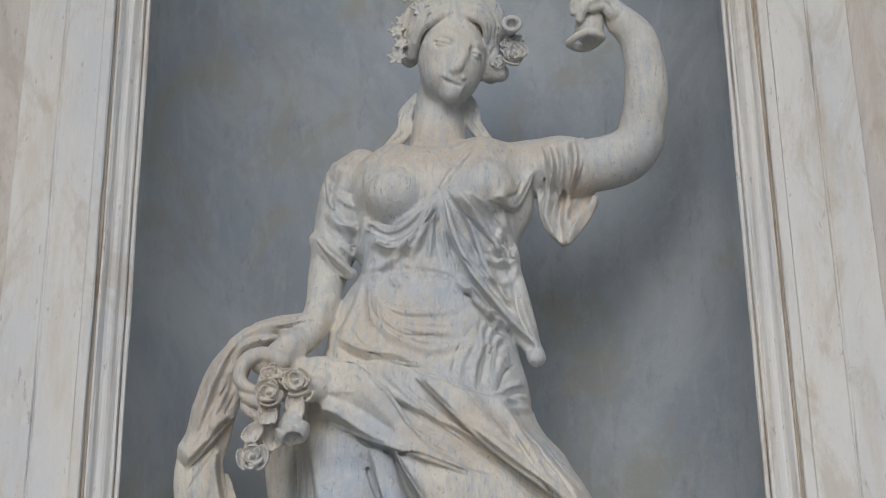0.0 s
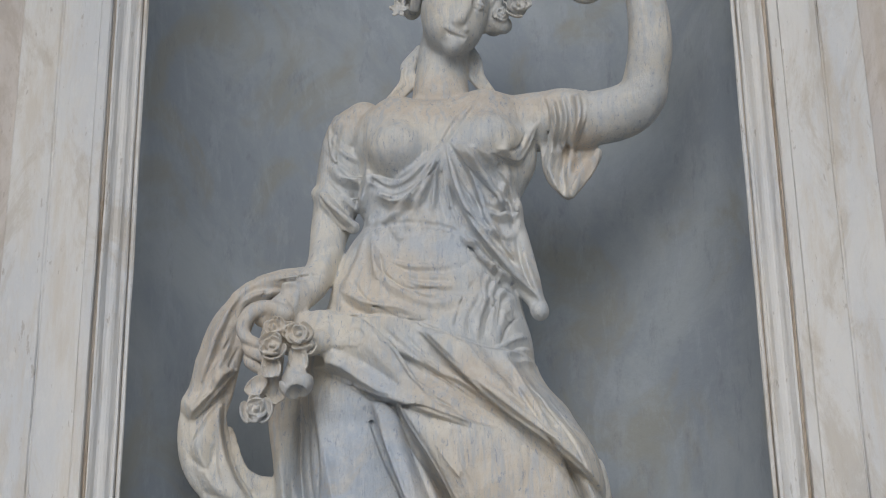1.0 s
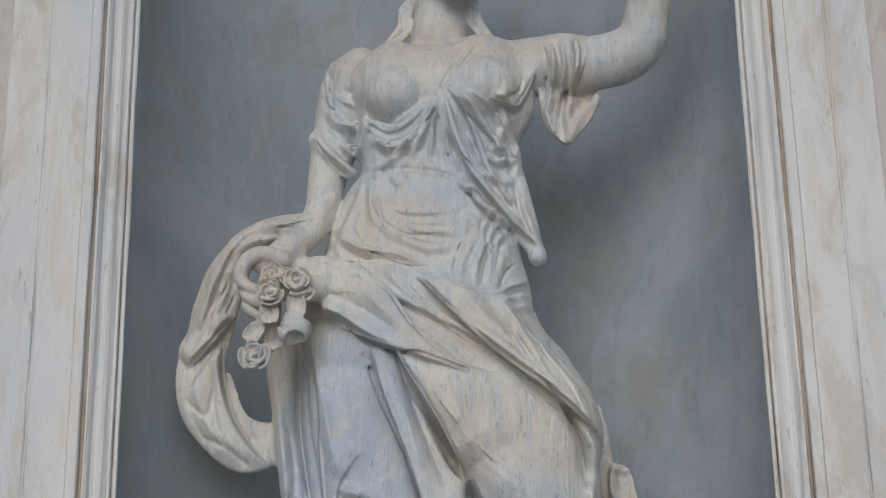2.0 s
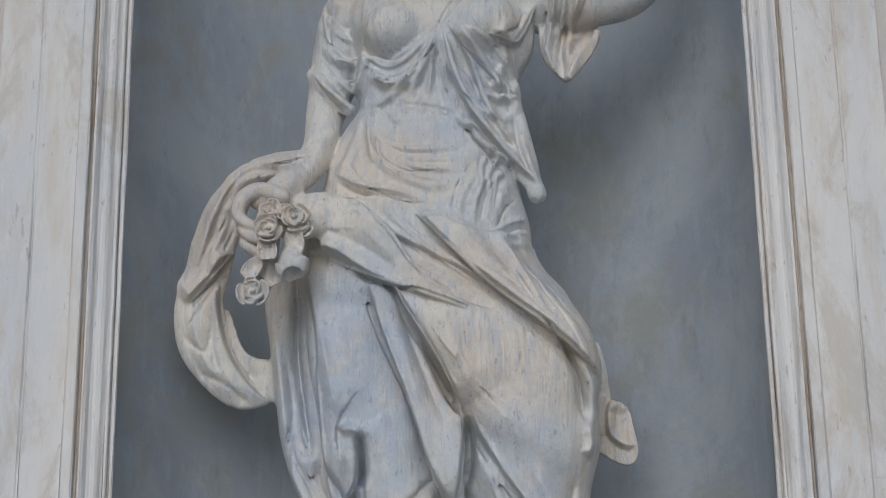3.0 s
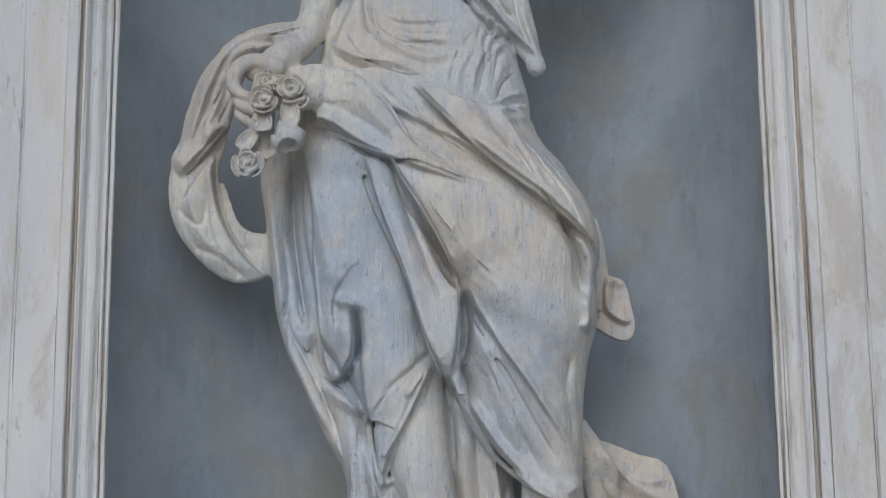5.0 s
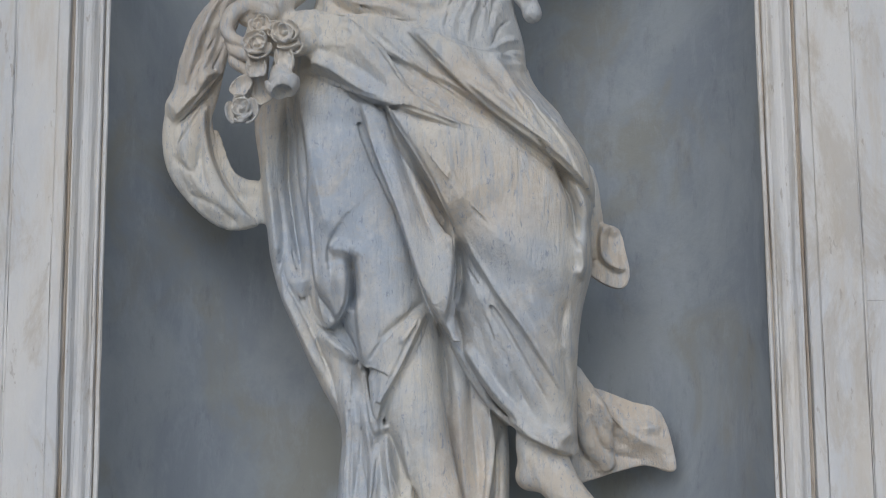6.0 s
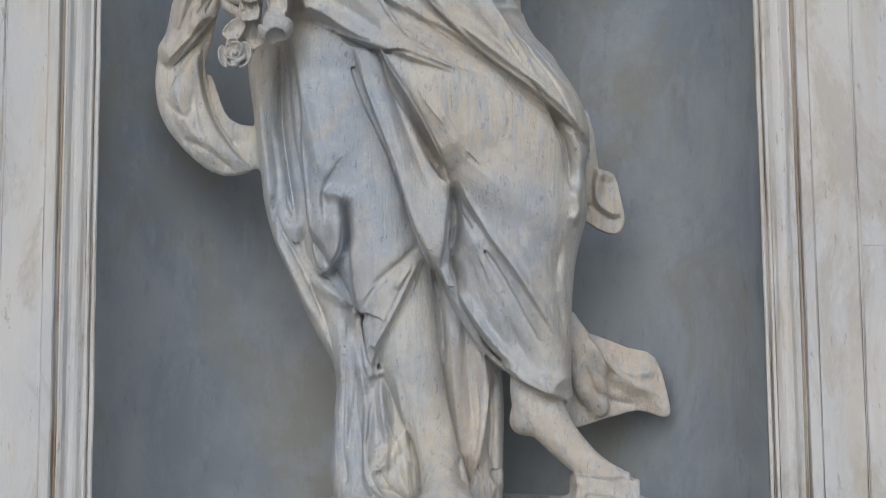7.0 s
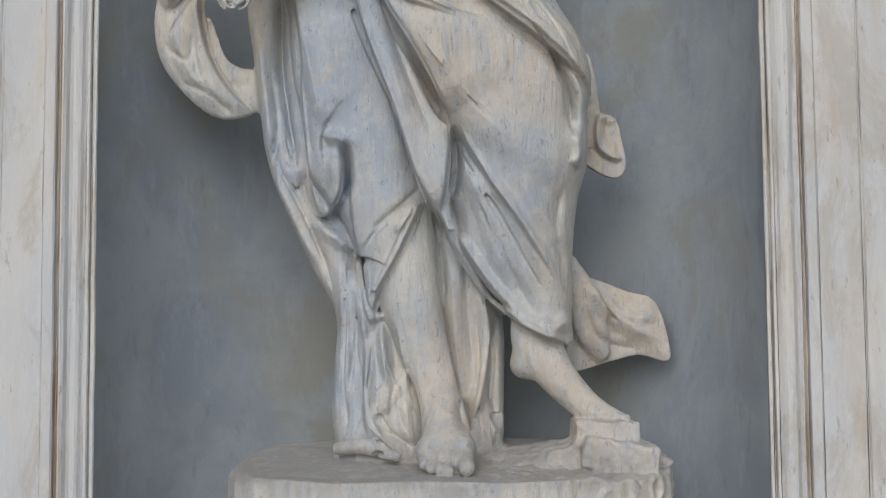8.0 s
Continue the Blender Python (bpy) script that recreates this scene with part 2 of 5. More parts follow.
for side in (-1, 1):
    jamb = tagged(new("trim"), "white limewashed moulded stone niche surround, stained ochre", "moulding", kind="structure")
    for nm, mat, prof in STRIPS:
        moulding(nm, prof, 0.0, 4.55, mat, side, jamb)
    # flat outer band, in tall blocks where joints show
    z = 0.0
    for top_z in ((1.817, 2.353, 4.55) if side > 0 else (4.55,)):
        moulding("stone_block", [(0.812, 0.05), (0.812, -0.029), (0.815, -0.032), (0.896, -0.032), (0.8985, -0.029), (0.8985, 0.05)], z + 0.0002, top_z - 0.0002, PAINT, side, jamb, 0.0012)
        z = top_z
    box("lintel_end", *sorted((side * 0.634, side * 0.90)), -0.03, 0.0, 4.552, 4.7, PAINT, jamb)

# ---- the statue ----
CELL = 0.0028
LO = np.array((-0.56, -0.26, SILL))
SHAPE = tuple(int(v) for v in np.ceil((np.array((0.60, 0.55, 3.42)) - LO) / CELL))
GX, GY, GZ = (LO[i] + CELL * np.arange(SHAPE[i], dtype=np.float32) for i in range(3))
field = np.full(SHAPE, 0.05, np.float32)
folds = np.zeros((SHAPE[0], SHAPE[2]), np.float32)


def window(lo, hi):
    """The part of the grid between two corners: slices and open coordinates."""
    i0 = [max(0, int((lo[i] - LO[i]) / CELL)) for i in range(3)]
    i1 = [max(i0[i], min(SHAPE[i], int((hi[i] - LO[i]) / CELL) + 2)) for i in range(3)]
    s = tuple(slice(a, b) for a, b in zip(i0, i1))
    return s, GX[s[0]][:, None, None], GY[s[1]][None, :, None], GZ[s[2]][None, None, :]


def blend(s, d, k):
    """Joins d to the stone, softly over k; a negative k cuts it away."""
    f = field[s]
    if k >= 0:
        h = np.maximum(k - np.abs(f - d), 0) / max(k, 1e-4)
        field[s] = np.minimum(f, d) - h * h * k * 0.25
    else:
        k = -k
        h = np.maximum(k - np.abs(f + d), 0) / k
        field[s] = np.maximum(f, -d) + h * h * k * 0.25


def smooth_path(points, steps=6):
    p = np.array(points, float)
    q = np.vstack((2 * p[0] - p[1], p, 2 * p[-1] - p[-2]))
    made = []
    for i in range(1, len(q) - 2):
        for t in np.arange(steps) / steps:
            made.append(0.5 * (2 * q[i] + (q[i + 1] - q[i - 1]) * t + (2 * q[i - 1] - 5 * q[i] + 4 * q[i + 1] - q[i + 2]) * t * t + (3 * q[i] - q[i - 1] - 3 * q[i + 1] + q[i + 2]) * t ** 3))
    return np.array(made + [p[-1]])


def tube(points, flat, k):
    """A tapering roll along points (x, y, z, radius); flat below 1 thins it from front to back."""
    path = smooth_path(points, 5)
    r = path[:, 3].max() + abs(k) + 2 * CELL
    s, x, y, z = window(path[:, :3].min(0) - r, path[:, :3].max(0) + r)
    best = np.full(np.broadcast_shapes(x.shape, y.shape, z.shape), 1.0, np.float32)
    for a, b in zip(path[:-1], path[1:]):
        rr = max(a[3], b[3]) + abs(k) + 2 * CELL
        t, px, py, pz = window(np.minimum(a[:3], b[:3]) - rr, np.maximum(a[:3], b[:3]) + rr)
        local = tuple(slice(t[i].start - s[i].start, t[i].stop - s[i].start) for i in range(3))
        d = b[:3] - a[:3]
        dd = max(float(d @ d), 1e-9)
        u = np.clip(((px - a[0]) * d[0] + (py - a[1]) * d[1] + (pz - a[2]) * d[2]) / dd, 0, 1)
        qx, qy, qz = px - a[0] - u * d[0], (py - a[1] - u * d[1]) / flat, pz - a[2] - u * d[2]
        dist = (np.sqrt(qx * qx + qy * qy + qz * qz) - (a[3] + u * (b[3] - a[3]))) * (flat if flat < 1 else 1)
        best[local] = np.minimum(best[local], dist)
    blend(s, best, k)


def ball(c, radii, lean, k):
    a = radians(lean)
    r = max(radii) + abs(k) + 2 * CELL
    s, x, y, z = window(np.array(c) - r, np.array(c) + r)
    x, y, z = x - c[0], y - c[1], z - c[2]
    u, v = x * math.cos(a) - z * math.sin(a), x * math.sin(a) + z * math.cos(a)
    q = np.sqrt((u / radii[0]) ** 2 + (y / radii[1]) ** 2 + (v / radii[2]) ** 2)
    g = np.sqrt((u / radii[0] ** 2) ** 2 + (y / radii[1] ** 2) ** 2 + (v / radii[2] ** 2) ** 2) + 1e-6
    blend(s, (q * (q - 1) / g).astype(np.float32), k)


def slab(c, half, lean, edge, k):
    """A block of stone with softened edges, turned in the plane of the front."""
    a = radians(lean)
    r = float(np.linalg.norm(half)) + edge + abs(k) + 2 * CELL
    s, x, y, z = window(np.array(c) - r, np.array(c) + r)
    x, y, z = x - c[0], y - c[1], z - c[2]
    q = [np.abs(v) - h + edge for v, h in zip((x * math.cos(a) - z * math.sin(a), y + 0.25 * x, x * math.sin(a) + z * math.cos(a)), half)]
    out = np.sqrt(sum(np.maximum(v, 0) ** 2 for v in q)) + np.minimum(np.maximum(np.maximum(q[0], q[1]), q[2]), 0) - edge
    blend(s, out.astype(np.float32), k)


def petal(c, facing, up, wide, tall, thick, k):
    """A thin cupped leaf of stone, flat across the way it faces."""
    n = np.array(facing, float)
    n /= np.linalg.norm(n)
    v = np.array(up, float) - n * (np.array(up, float) @ n)
    v /= np.linalg.norm(v) + 1e-9
    u = np.cross(n, v)
    r = max(wide, tall) + thick + k + 2 * CELL
    s, x, y, z = window(np.array(c) - r, np.array(c) + r)
    x, y, z = x - c[0], y - c[1], z - c[2]
    a, b = (x * u[0] + y * u[1] + z * u[2]) / wide, (x * v[0] + y * v[1] + z * v[2]) / tall
    h = x * n[0] + y * n[1] + z * n[2]
    rim = a * a + b * b
    h = h - 0.22 * (wide + tall) * (rim - 0.5)
    d = np.maximum(np.abs(h) - thick, (np.sqrt(rim + 1e-6) - 1) * min(wide, tall))
    blend(s, d.astype(np.float32), k)


def front_y(x, z):
    """The depth of the stone's front at (x, z)."""
    i, k = int(round((x - LO[0]) / CELL)), int(round((z - LO[2]) / CELL))
    return float(GY[np.argmax(field[i, :, k] < 0)])


def loft(sections, k):
    """A standing body through ovals (z, middle x, middle y, half width, half depth)."""
    t = np.array(sections)
    pad_by = k + 3 * CELL
    lo = ((t[:, 1] - t[:, 3]).min() - pad_by, (t[:, 2] - t[:, 4]).min() - pad_by, t[0, 0] - pad_by)
    hi = ((t[:, 1] + t[:, 3]).max() + pad_by, (t[:, 2] + t[:, 4]).max() + pad_by, t[-1, 0] + pad_by)
    s, x, y, z = window(lo, hi)
    zz = z.ravel()
    p = smooth_path(sections, 6)
    cx, cy, a, b = (np.interp(zz, p[:, 0], p[:, i])[None, None, :] for i in (1, 2, 3, 4))
    u, v = (x - cx) / a, (y - cy) / b
    q = np.sqrt(u * u + v * v)
    g = np.sqrt((u / a) ** 2 + (v / b) ** 2) + 1e-6
    d = q * (q - 1) / g
    d = np.maximum(d, np.maximum(t[0, 0] - z, z - t[-1, 0]))
    blend(s, d.astype(np.float32), k)


def outline_distance(points, x, z):
    """Signed distance in the plan of the front to a closed outline, negative inside."""
    p = smooth_path(list(points) + [points[0]], 3)[:-1]
    best = np.full(np.broadcast_shapes(x.shape, z.shape), 9.0)
    inside = np.zeros(best.shape, bool)
    for a, b in zip(p, np.roll(p, -1, 0)):
        d = b - a
        u = np.clip(((x - a[0]) * d[0] + (z - a[1]) * d[1]) / max(d @ d, 1e-9), 0, 1)
        best = np.minimum(best, (x - a[0] - u * d[0]) ** 2 + (z - a[1] - u * d[1]) ** 2)
        cross = ((a[1] > z) != (b[1] > z)) & (x < (b[0] - a[0]) * (z - a[1]) / (b[1] - a[1] + 1e-12) + a[0])
        inside ^= cross
    return np.where(inside, -1, 1) * np.sqrt(best)


def sheet(points, depth, thick, slope, k):
    """A cloth end of that outline, gently waved, thick in the middle and thin at its hem."""
    p = np.array(points)
    r = thick + k + 3 * CELL
    s, x, y, z = window((*(p.min(0) - r)[:1], depth - r - 0.03, p.min(0)[1] - r), (*(p.max(0) + r)[:1], depth + r + 0.03, p.max(0)[1] + r))
    d = outline_distance(points, x[:, 0, :], z[:, 0, :])[:, None, :]
    half = thick * 0.5 * (0.35 + 0.65 * np.clip(-d / 0.04, 0, 1))
    mid = depth + slope * (x - p[:, 0].mean()) + 0.008 * np.sin(34 * x + 17 * z)
    q = np.abs(y - mid) - half
    e = np.sqrt(np.maximum(d, 0) ** 2 + np.maximum(q, 0) ** 2) + np.minimum(np.maximum(d, q), 0)
    blend(s, (e - 0.003).astype(np.float32), k)


def along(points):
    """Distance to a fold's line over the front, its side, and the way along it from 0 to 1."""
    p = smooth_path(points, 5)
    x, z = GX[:, None], GZ[None, :]
    m = 0.12
    i0, i1 = np.searchsorted(GX, (p[:, 0].min() - m, p[:, 0].max() + m))
    j0, j1 = np.searchsorted(GZ, (p[:, 1].min() - m, p[:, 1].max() + m))
    x, z = x[i0:i1], z[:, j0:j1]
    best = np.full((x.shape[0], z.shape[1]), 9.0)
    side, way = np.zeros(best.shape), np.zeros(best.shape)
    for n, (a, b) in enumerate(zip(p[:-1], p[1:])):
        d = b - a
        u = np.clip(((x - a[0]) * d[0] + (z - a[1]) * d[1]) / max(d @ d, 1e-9), 0, 1)
        qx, qz = x - a[0] - u * d[0], z - a[1] - u * d[1]
        q = qx * qx + qz * qz
        near = q < best
        best = np.where(near, q, best)
        side = np.where(near, d[0] * qz - d[1] * qx, side)
        way = np.where(near, (n + u) / (len(p) - 1), way)
    return (slice(i0, i1), slice(j0, j1)), np.sqrt(best), side, way


def ridge(points, width, height):
    """A rounded fold with tapering ends; a negative height is a valley."""
    s, d, _, way = along(points)
    if width <= 0.004:
        width, height = 0.0042, 1.6 * height
    d = np.sqrt(d * d + 2e-6)
    e = np.clip(1 - d / (1.9 * width), 0, 1) ** 1.15 if height > 0 else np.exp(-d / (0.75 * width))
    folds[s] += (2.2 * height * e * np.clip(5 * way, 0, 1) * np.clip(5 * (1 - way), 0, 1)).astype(np.float32)


def step(points, width, height):
    """The edge of a cloth that lies over another: full height on the left of the way (right: negative width), running out over width, and a hollow under the edge."""
    s, d, side, way = along(points)
    if width < 0:
        side, width = -side, -width
    t = np.clip(np.where(side > 0, d, -d) / (2.4 * CELL) + 0.5, 0, 1)
    t = t * t * (3 - 2 * t)
    e = t * np.exp(-(d / width) ** 1.4) - (1 - t) * 0.5 * np.exp(-d / 0.012)
    folds[s] += (1.7 * height * e * np.clip(7 * way, 0, 1) * np.clip(7 * (1 - way), 0, 1)).astype(np.float32)


def carve():
    """Presses the folds, and a fine crumpling of the cloth, into what faces forward."""
    for i, x in enumerate(GX):
        for j, z in enumerate(GZ):
            if z < 2.86:
                busy = 1.0 if z > 2.27 else 0.55
                n = noise.noise((x * 30 * busy ** 0.5 + 2.4 * noise.noise((x * 4, 0, z * 5)), 3.1, z * 7.5))
                folds[i, j] += 0.005 * busy * (abs(n) - 0.25) + 0.0016 * noise.noise((x * 60, 7.0, z * 22))
    folds[1:-1] = (folds[:-2] + 4 * folds[1:-1] + folds[2:]) / 6
    folds[:, 1:-1] = (folds[:, :-2] + 4 * folds[:, 1:-1] + folds[:, 2:]) / 6
    for i in range(SHAPE[0]):
        f = field[i]
        front = np.zeros(f.shape, np.float32)
        front[1:-1] = np.clip((f[2:] - f[:-2]) / (-2 * CELL) * 1.5, 0, 1)
        f -= folds[i][None, :] * front


def lace(points, r):
    """A thin rolled edge that lies on the front of the stone along points (x, z)."""
    path = smooth_path(points, 4)
    made = []
    for n, (x, z) in enumerate(path):
        i, k = int(round((x - LO[0]) / CELL)), int(round((z - LO[2]) / CELL))
        column = np.argmax(field[i, :, k] < 0)
        if column:
            f0, f1 = field[i, column - 1, k], field[i, column, k]
            y = GY[column - 1] + CELL * f0 / (f0 - f1)
            made.append((x, y, z, 0.8 * r * min(1, 0.35 + 3 * min(n, len(path) - 1 - n) / len(path))))
    rows = np.array(made)
    for _ in range(2):
        rows[1:-1, 1] = (rows[:-2, 1] + 2 * rows[1:-1, 1] + rows[2:, 1]) / 4
    rows[:, 1] += 0.1 * r
    tube([tuple(q) for q in rows[::2]] + [tuple(rows[-1])], 1, 0.005)


def crease(points, r, sink=0.0):
    """A sharp groove cut into the front of the stone along points (x, z)."""
    path = smooth_path(points, 5)
    rows = np.array([(x, front_y(x, z), z, r * min(1, 0.3 + 3.5 * min(n, len(path) - 1 - n) / len(path))) for n, (x, z) in enumerate(path)])
    rows = rows[rows[:, 1] > LO[1] + 0.01]
    middle = np.array([np.median(rows[max(0, n - 3):n + 4, 1]) for n in range(len(rows))])
    rows[:, 1] = np.where(np.abs(rows[:, 1] - middle) > 0.008, middle, rows[:, 1])
    for _ in range(2):
        rows[1:-1, 1] = (rows[:-2, 1] + 2 * rows[1:-1, 1] + rows[2:, 1]) / 4
    rows[:, 1] += sink
    tube([tuple(q) for q in rows[::2]] + [tuple(rows[-1])], 1, -0.0025)


def rose(c, r):
    """A carved rose: a wound bud in a ring of cupped, overlapping petals."""
    c = np.array(c)
    turn = c[0] * 41 + c[2] * 23
    lift = np.array((0, -1, 0.15))
    ball(c + np.array((0, r * 0.25, 0)), (r * 0.7, r * 0.6, r * 0.7), 0, 0.002)
    for ring, n, out in ((0, 5, 0.62), (1, 4, 0.36)):
        for i in range(n):
            a = turn + ring * 0.7 + i * 2 * math.pi / n + 0.3 * math.sin(turn * 3 + i * 2)
            radial = np.array((math.cos(a), 0, math.sin(a)))
            w = 1 + 0.3 * math.sin(7 * turn + 3.7 * i + 2 * ring)
            petal(c + radial * r * out * w + np.array((0, -r * (0.05 + 0.3 * ring), 0)), -radial * (1.0 if ring else 0.75) + lift * (0.5 + 0.45 * w), lift + radial * 0.3 * math.cos(9 * turn + i), r * (0.62 - 0.18 * ring) * w, r * (0.58 - 0.1 * ring) / w, max(0.0024, r * 0.1), 0.0008)
    ball(c + np.array((0, -r * 0.45, 0)), (r * 0.16, r * 0.3, r * 0.24), turn * 57, 0.001)


def cup(c, r):
    """A rolled rim round a hollow."""
    n = 10
    ring = [(c[0] + r * math.cos(2 * math.pi * i / n), c[1] - 0.004, c[2] + r * 0.9 * math.sin(2 * math.pi * i / n), r * 0.3) for i in range(n + 1)]
    tube(ring, 1, 0.003)
    ball((c[0], c[1] - r * 0.3, c[2]), (r * 0.62, r * 1.1, r * 0.55), 0, -0.003)


def skin():
    """The stone's surface: one vertex in each cell that it passes, one face for each edge that it cuts."""
    f = field
    inside = f < 0
    total = np.zeros(tuple(n - 1 for n in SHAPE), np.uint8)
    for c in np.ndindex(2, 2, 2):
        total += inside[c[0]:SHAPE[0] - 1 + c[0], c[1]:SHAPE[1] - 1 + c[1], c[2]:SHAPE[2] - 1 + c[2]]
    cells = np.argwhere((total > 0) & (total < 8))
    index = np.full(total.shape, -1, np.int32)
    index[tuple(cells.T)] = np.arange(len(cells))
    spot, count = np.zeros((len(cells), 3)), np.zeros(len(cells))
    corners = list(np.ndindex(2, 2, 2))
    for a in corners:
        for axis in range(3):
            if a[axis]:
                continue
            b = list(a)
            b[axis] = 1
            fa, fb = f[tuple((cells + a).T)], f[tuple((cells + b).T)]
            cut = (fa < 0) != (fb < 0)
            t = np.where(cut, fa / np.where(cut, fa - fb, 1), 0)
            p = np.array(a, float)[None, :].repeat(len(cells), 0)
            p[:, axis] += t
            spot[cut] += p[cut]
            count[cut] += 1
    verts = LO + CELL * (cells + spot / count[:, None])
    faces = []
    for axis in range(3):
        u, v = (axis + 1) % 3, (axis + 2) % 3
        lo, hi = [slice(1, -1)] * 3, [slice(1, -1)] * 3
        lo[axis], hi[axis] = slice(0, -1), slice(1, None)
        fa, fb = inside[tuple(lo)], inside[tuple(hi)]
        at = np.argwhere(fa != fb)
        out = fa[tuple(at.T)]
        base = at + 1
        base[:, axis] -= 1
        quad = []
        for du, dv in ((-1, -1), (0, -1), (0, 0), (-1, 0)):
            q = base.copy()
            q[:, u] += du
            q[:, v] += dv
            quad.append(index[tuple(q.T)])
        quad = np.stack(quad, 1)
        quad[~out] = quad[~out][:, ::-1]
        faces.append(quad)
    faces = np.concatenate(faces)
    return verts, faces[(faces >= 0).all(1)]


def roughen(lo, hi, size, depth):
    """Breaks up a part of the surface like rough-hewn stone."""
    s, x, y, z = window(lo, hi)
    xs, ys, zs = x.ravel(), y.ravel(), z.ravel()
    near = np.argwhere(np.abs(field[s]) < 0.02)
    part = field[s]
    for i, j, k in near:
        p = (xs[i] * size, ys[j] * size, zs[k] * size)
        part[i, j, k] += depth * (abs(noise.noise(p)) * 1.6 + 0.5 * noise.noise((p[0] * 2.3, p[1] * 2.3, p[2] * 2.3)) - 0.35)


# the round base, cut from the same block, its side combed with a toothed chisel
s_all = window(LO, LO + CELL * np.array(SHAPE))
low = int((GZ <= 1.40).sum())
ex, ey = np.abs(s_all[1] - 0.038) / 0.419, np.abs(s_all[2] - 0.08) / 0.31
eq = (ex ** 2.7 + ey ** 2.7) ** (1 / 2.7)
top = 1.296 + 0.045 * np.clip((s_all[2] + 0.12) / 0.42, 0, 1) + 0.003 * np.sin(23 * s_all[1] + 11) * np.cos(19 * s_all[2])
side_d = (eq - 1) * 0.36 + 0.0014 * np.sin(230 * s_all[1] + 4 * np.sin(31 * s_all[1]))
up_d = s_all[3][:, :, :low] - top
edge = 0.006 + 0.02 * np.clip((-0.2 - s_all[1]) / 0.15, 0, 1)
soft_q = np.maximum(side_d + edge, 0) ** 2 + np.maximum(up_d + edge, 0) ** 2
blend((slice(None), slice(None), slice(0, low)), (np.minimum(np.maximum(side_d, up_d) + edge, 0) + np.sqrt(soft_q) - edge).astype(np.float32), 0.01)


# torso and hips
loft([(2.039, -0.008, 0.11, 0.143, 0.03), (2.129, -0.007, 0.095, 0.212, 0.1), (2.197, -0.012, 0.085, 0.264, 0.14), (2.267, -0.037, 0.08, 0.233, 0.135), (2.351, -0.037, 0.08, 0.222, 0.13), (2.417, -0.037, 0.08, 0.206, 0.125), (2.466, -0.034, 0.08, 0.198, 0.12), (2.517, -0.028, 0.085, 0.187, 0.11), (2.569, -0.02, 0.09, 0.176, 0.1), (2.619, -0.003, 0.09, 0.162, 0.09), (2.671, -0.004, 0.09, 0.173, 0.095), (2.734, 0.015, 0.085, 0.187, 0.1), (2.791, 0.011, 0.08, 0.198, 0.1), (2.856, 0.008, 0.09, 0.192, 0.085), (2.903, 0.039, 0.1, 0.106, 0.045)], 0.03)

# draped bent leg
loft([(1.54, 0.262, 0.1, 0.017, 0.03), (1.573, 0.239, 0.1, 0.037, 0.06), (1.634, 0.204, 0.1, 0.073, 0.085), (1.712, 0.177, 0.09, 0.101, 0.1), (1.811, 0.164, 0.08, 0.125, 0.115), (1.898, 0.169, 0.07, 0.141, 0.13), (1.975, 0.158, 0.06, 0.15, 0.14), (2.042, 0.137, 0.06, 0.179, 0.145), (2.12, 0.08, 0.06, 0.216, 0.145), (2.192, 0.049, 0.07, 0.208, 0.14), (2.242, 0.038, 0.08, 0.181, 0.13), (2.292, 0.027, 0.09, 0.165, 0.1)], 0.02)

# draped standing leg
loft([(1.713, -0.067, 0.08, 0.077, 0.075), (1.769, -0.075, 0.08, 0.091, 0.085), (1.881, -0.116, 0.08, 0.117, 0.095), (1.993, -0.133, 0.08, 0.123, 0.1), (2.106, -0.143, 0.08, 0.129, 0.1), (2.22, -0.148, 0.08, 0.128, 0.1), (2.293, -0.143, 0.08, 0.133, 0.1), (2.38, -0.147, 0.09, 0.126, 0.09), (2.456, -0.133, 0.1, 0.089, 0.04)], 0.02)
tube([(-0.066, 0.07, 1.768, 0.068), (-0.047, 0.065, 1.657, 0.064), (-0.021, 0.06, 1.558, 0.052), (0.007, 0.05, 1.471, 0.041), (0.021, 0.03, 1.418, 0.039), (0.03, 0, 1.371, 0.04)], 1, 0.015)

# falls of cloth beside and behind the legs
loft([(1.273, -0.092, 0.12, 0.097, 0.1), (1.339, -0.091, 0.12, 0.098, 0.1), (1.416, -0.1, 0.12, 0.096, 0.095), (1.494, -0.111, 0.12, 0.079, 0.085), (1.594, -0.123, 0.13, 0.064, 0.075), (1.685, -0.18, 0.14, 0.053, 0.07), (1.776, -0.206, 0.14, 0.068, 0.07), (1.891, -0.241, 0.14, 0.081, 0.07), (2.006, -0.256, 0.14, 0.084, 0.065), (2.121, -0.269, 0.14, 0.086, 0.06), (2.238, -0.275, 0.14, 0.092, 0.06), (2.346, -0.256, 0.15, 0.067, 0.03), (2.44, -0.235, 0.15, 0.041, 0.01)], 0.012)
loft([(1.268, 0.063, 0.18, 0.07, 0.09), (1.368, 0.067, 0.18, 0.073, 0.09), (1.436, 0.074, 0.18, 0.069, 0.085), (1.549, 0.075, 0.19, 0.07, 0.075), (1.686, 0.072, 0.19, 0.066, 0.07), (1.801, 0.065, 0.19, 0.092, 0.07)], 0.012)
loft([(1.279, 0.06, 0.18, 0.068, 0.06), (1.549, 0.057, 0.17, 0.074, 0.06), (1.684, 0.053, 0.15, 0.079, 0.07), (1.773, 0.037, 0.13, 0.084, 0.07), (1.885, 0.016, 0.12, 0.096, 0.07), (1.997, 0.011, 0.11, 0.09, 0.07), (2.111, 0.001, 0.11, 0.079, 0.05)], 0.01)

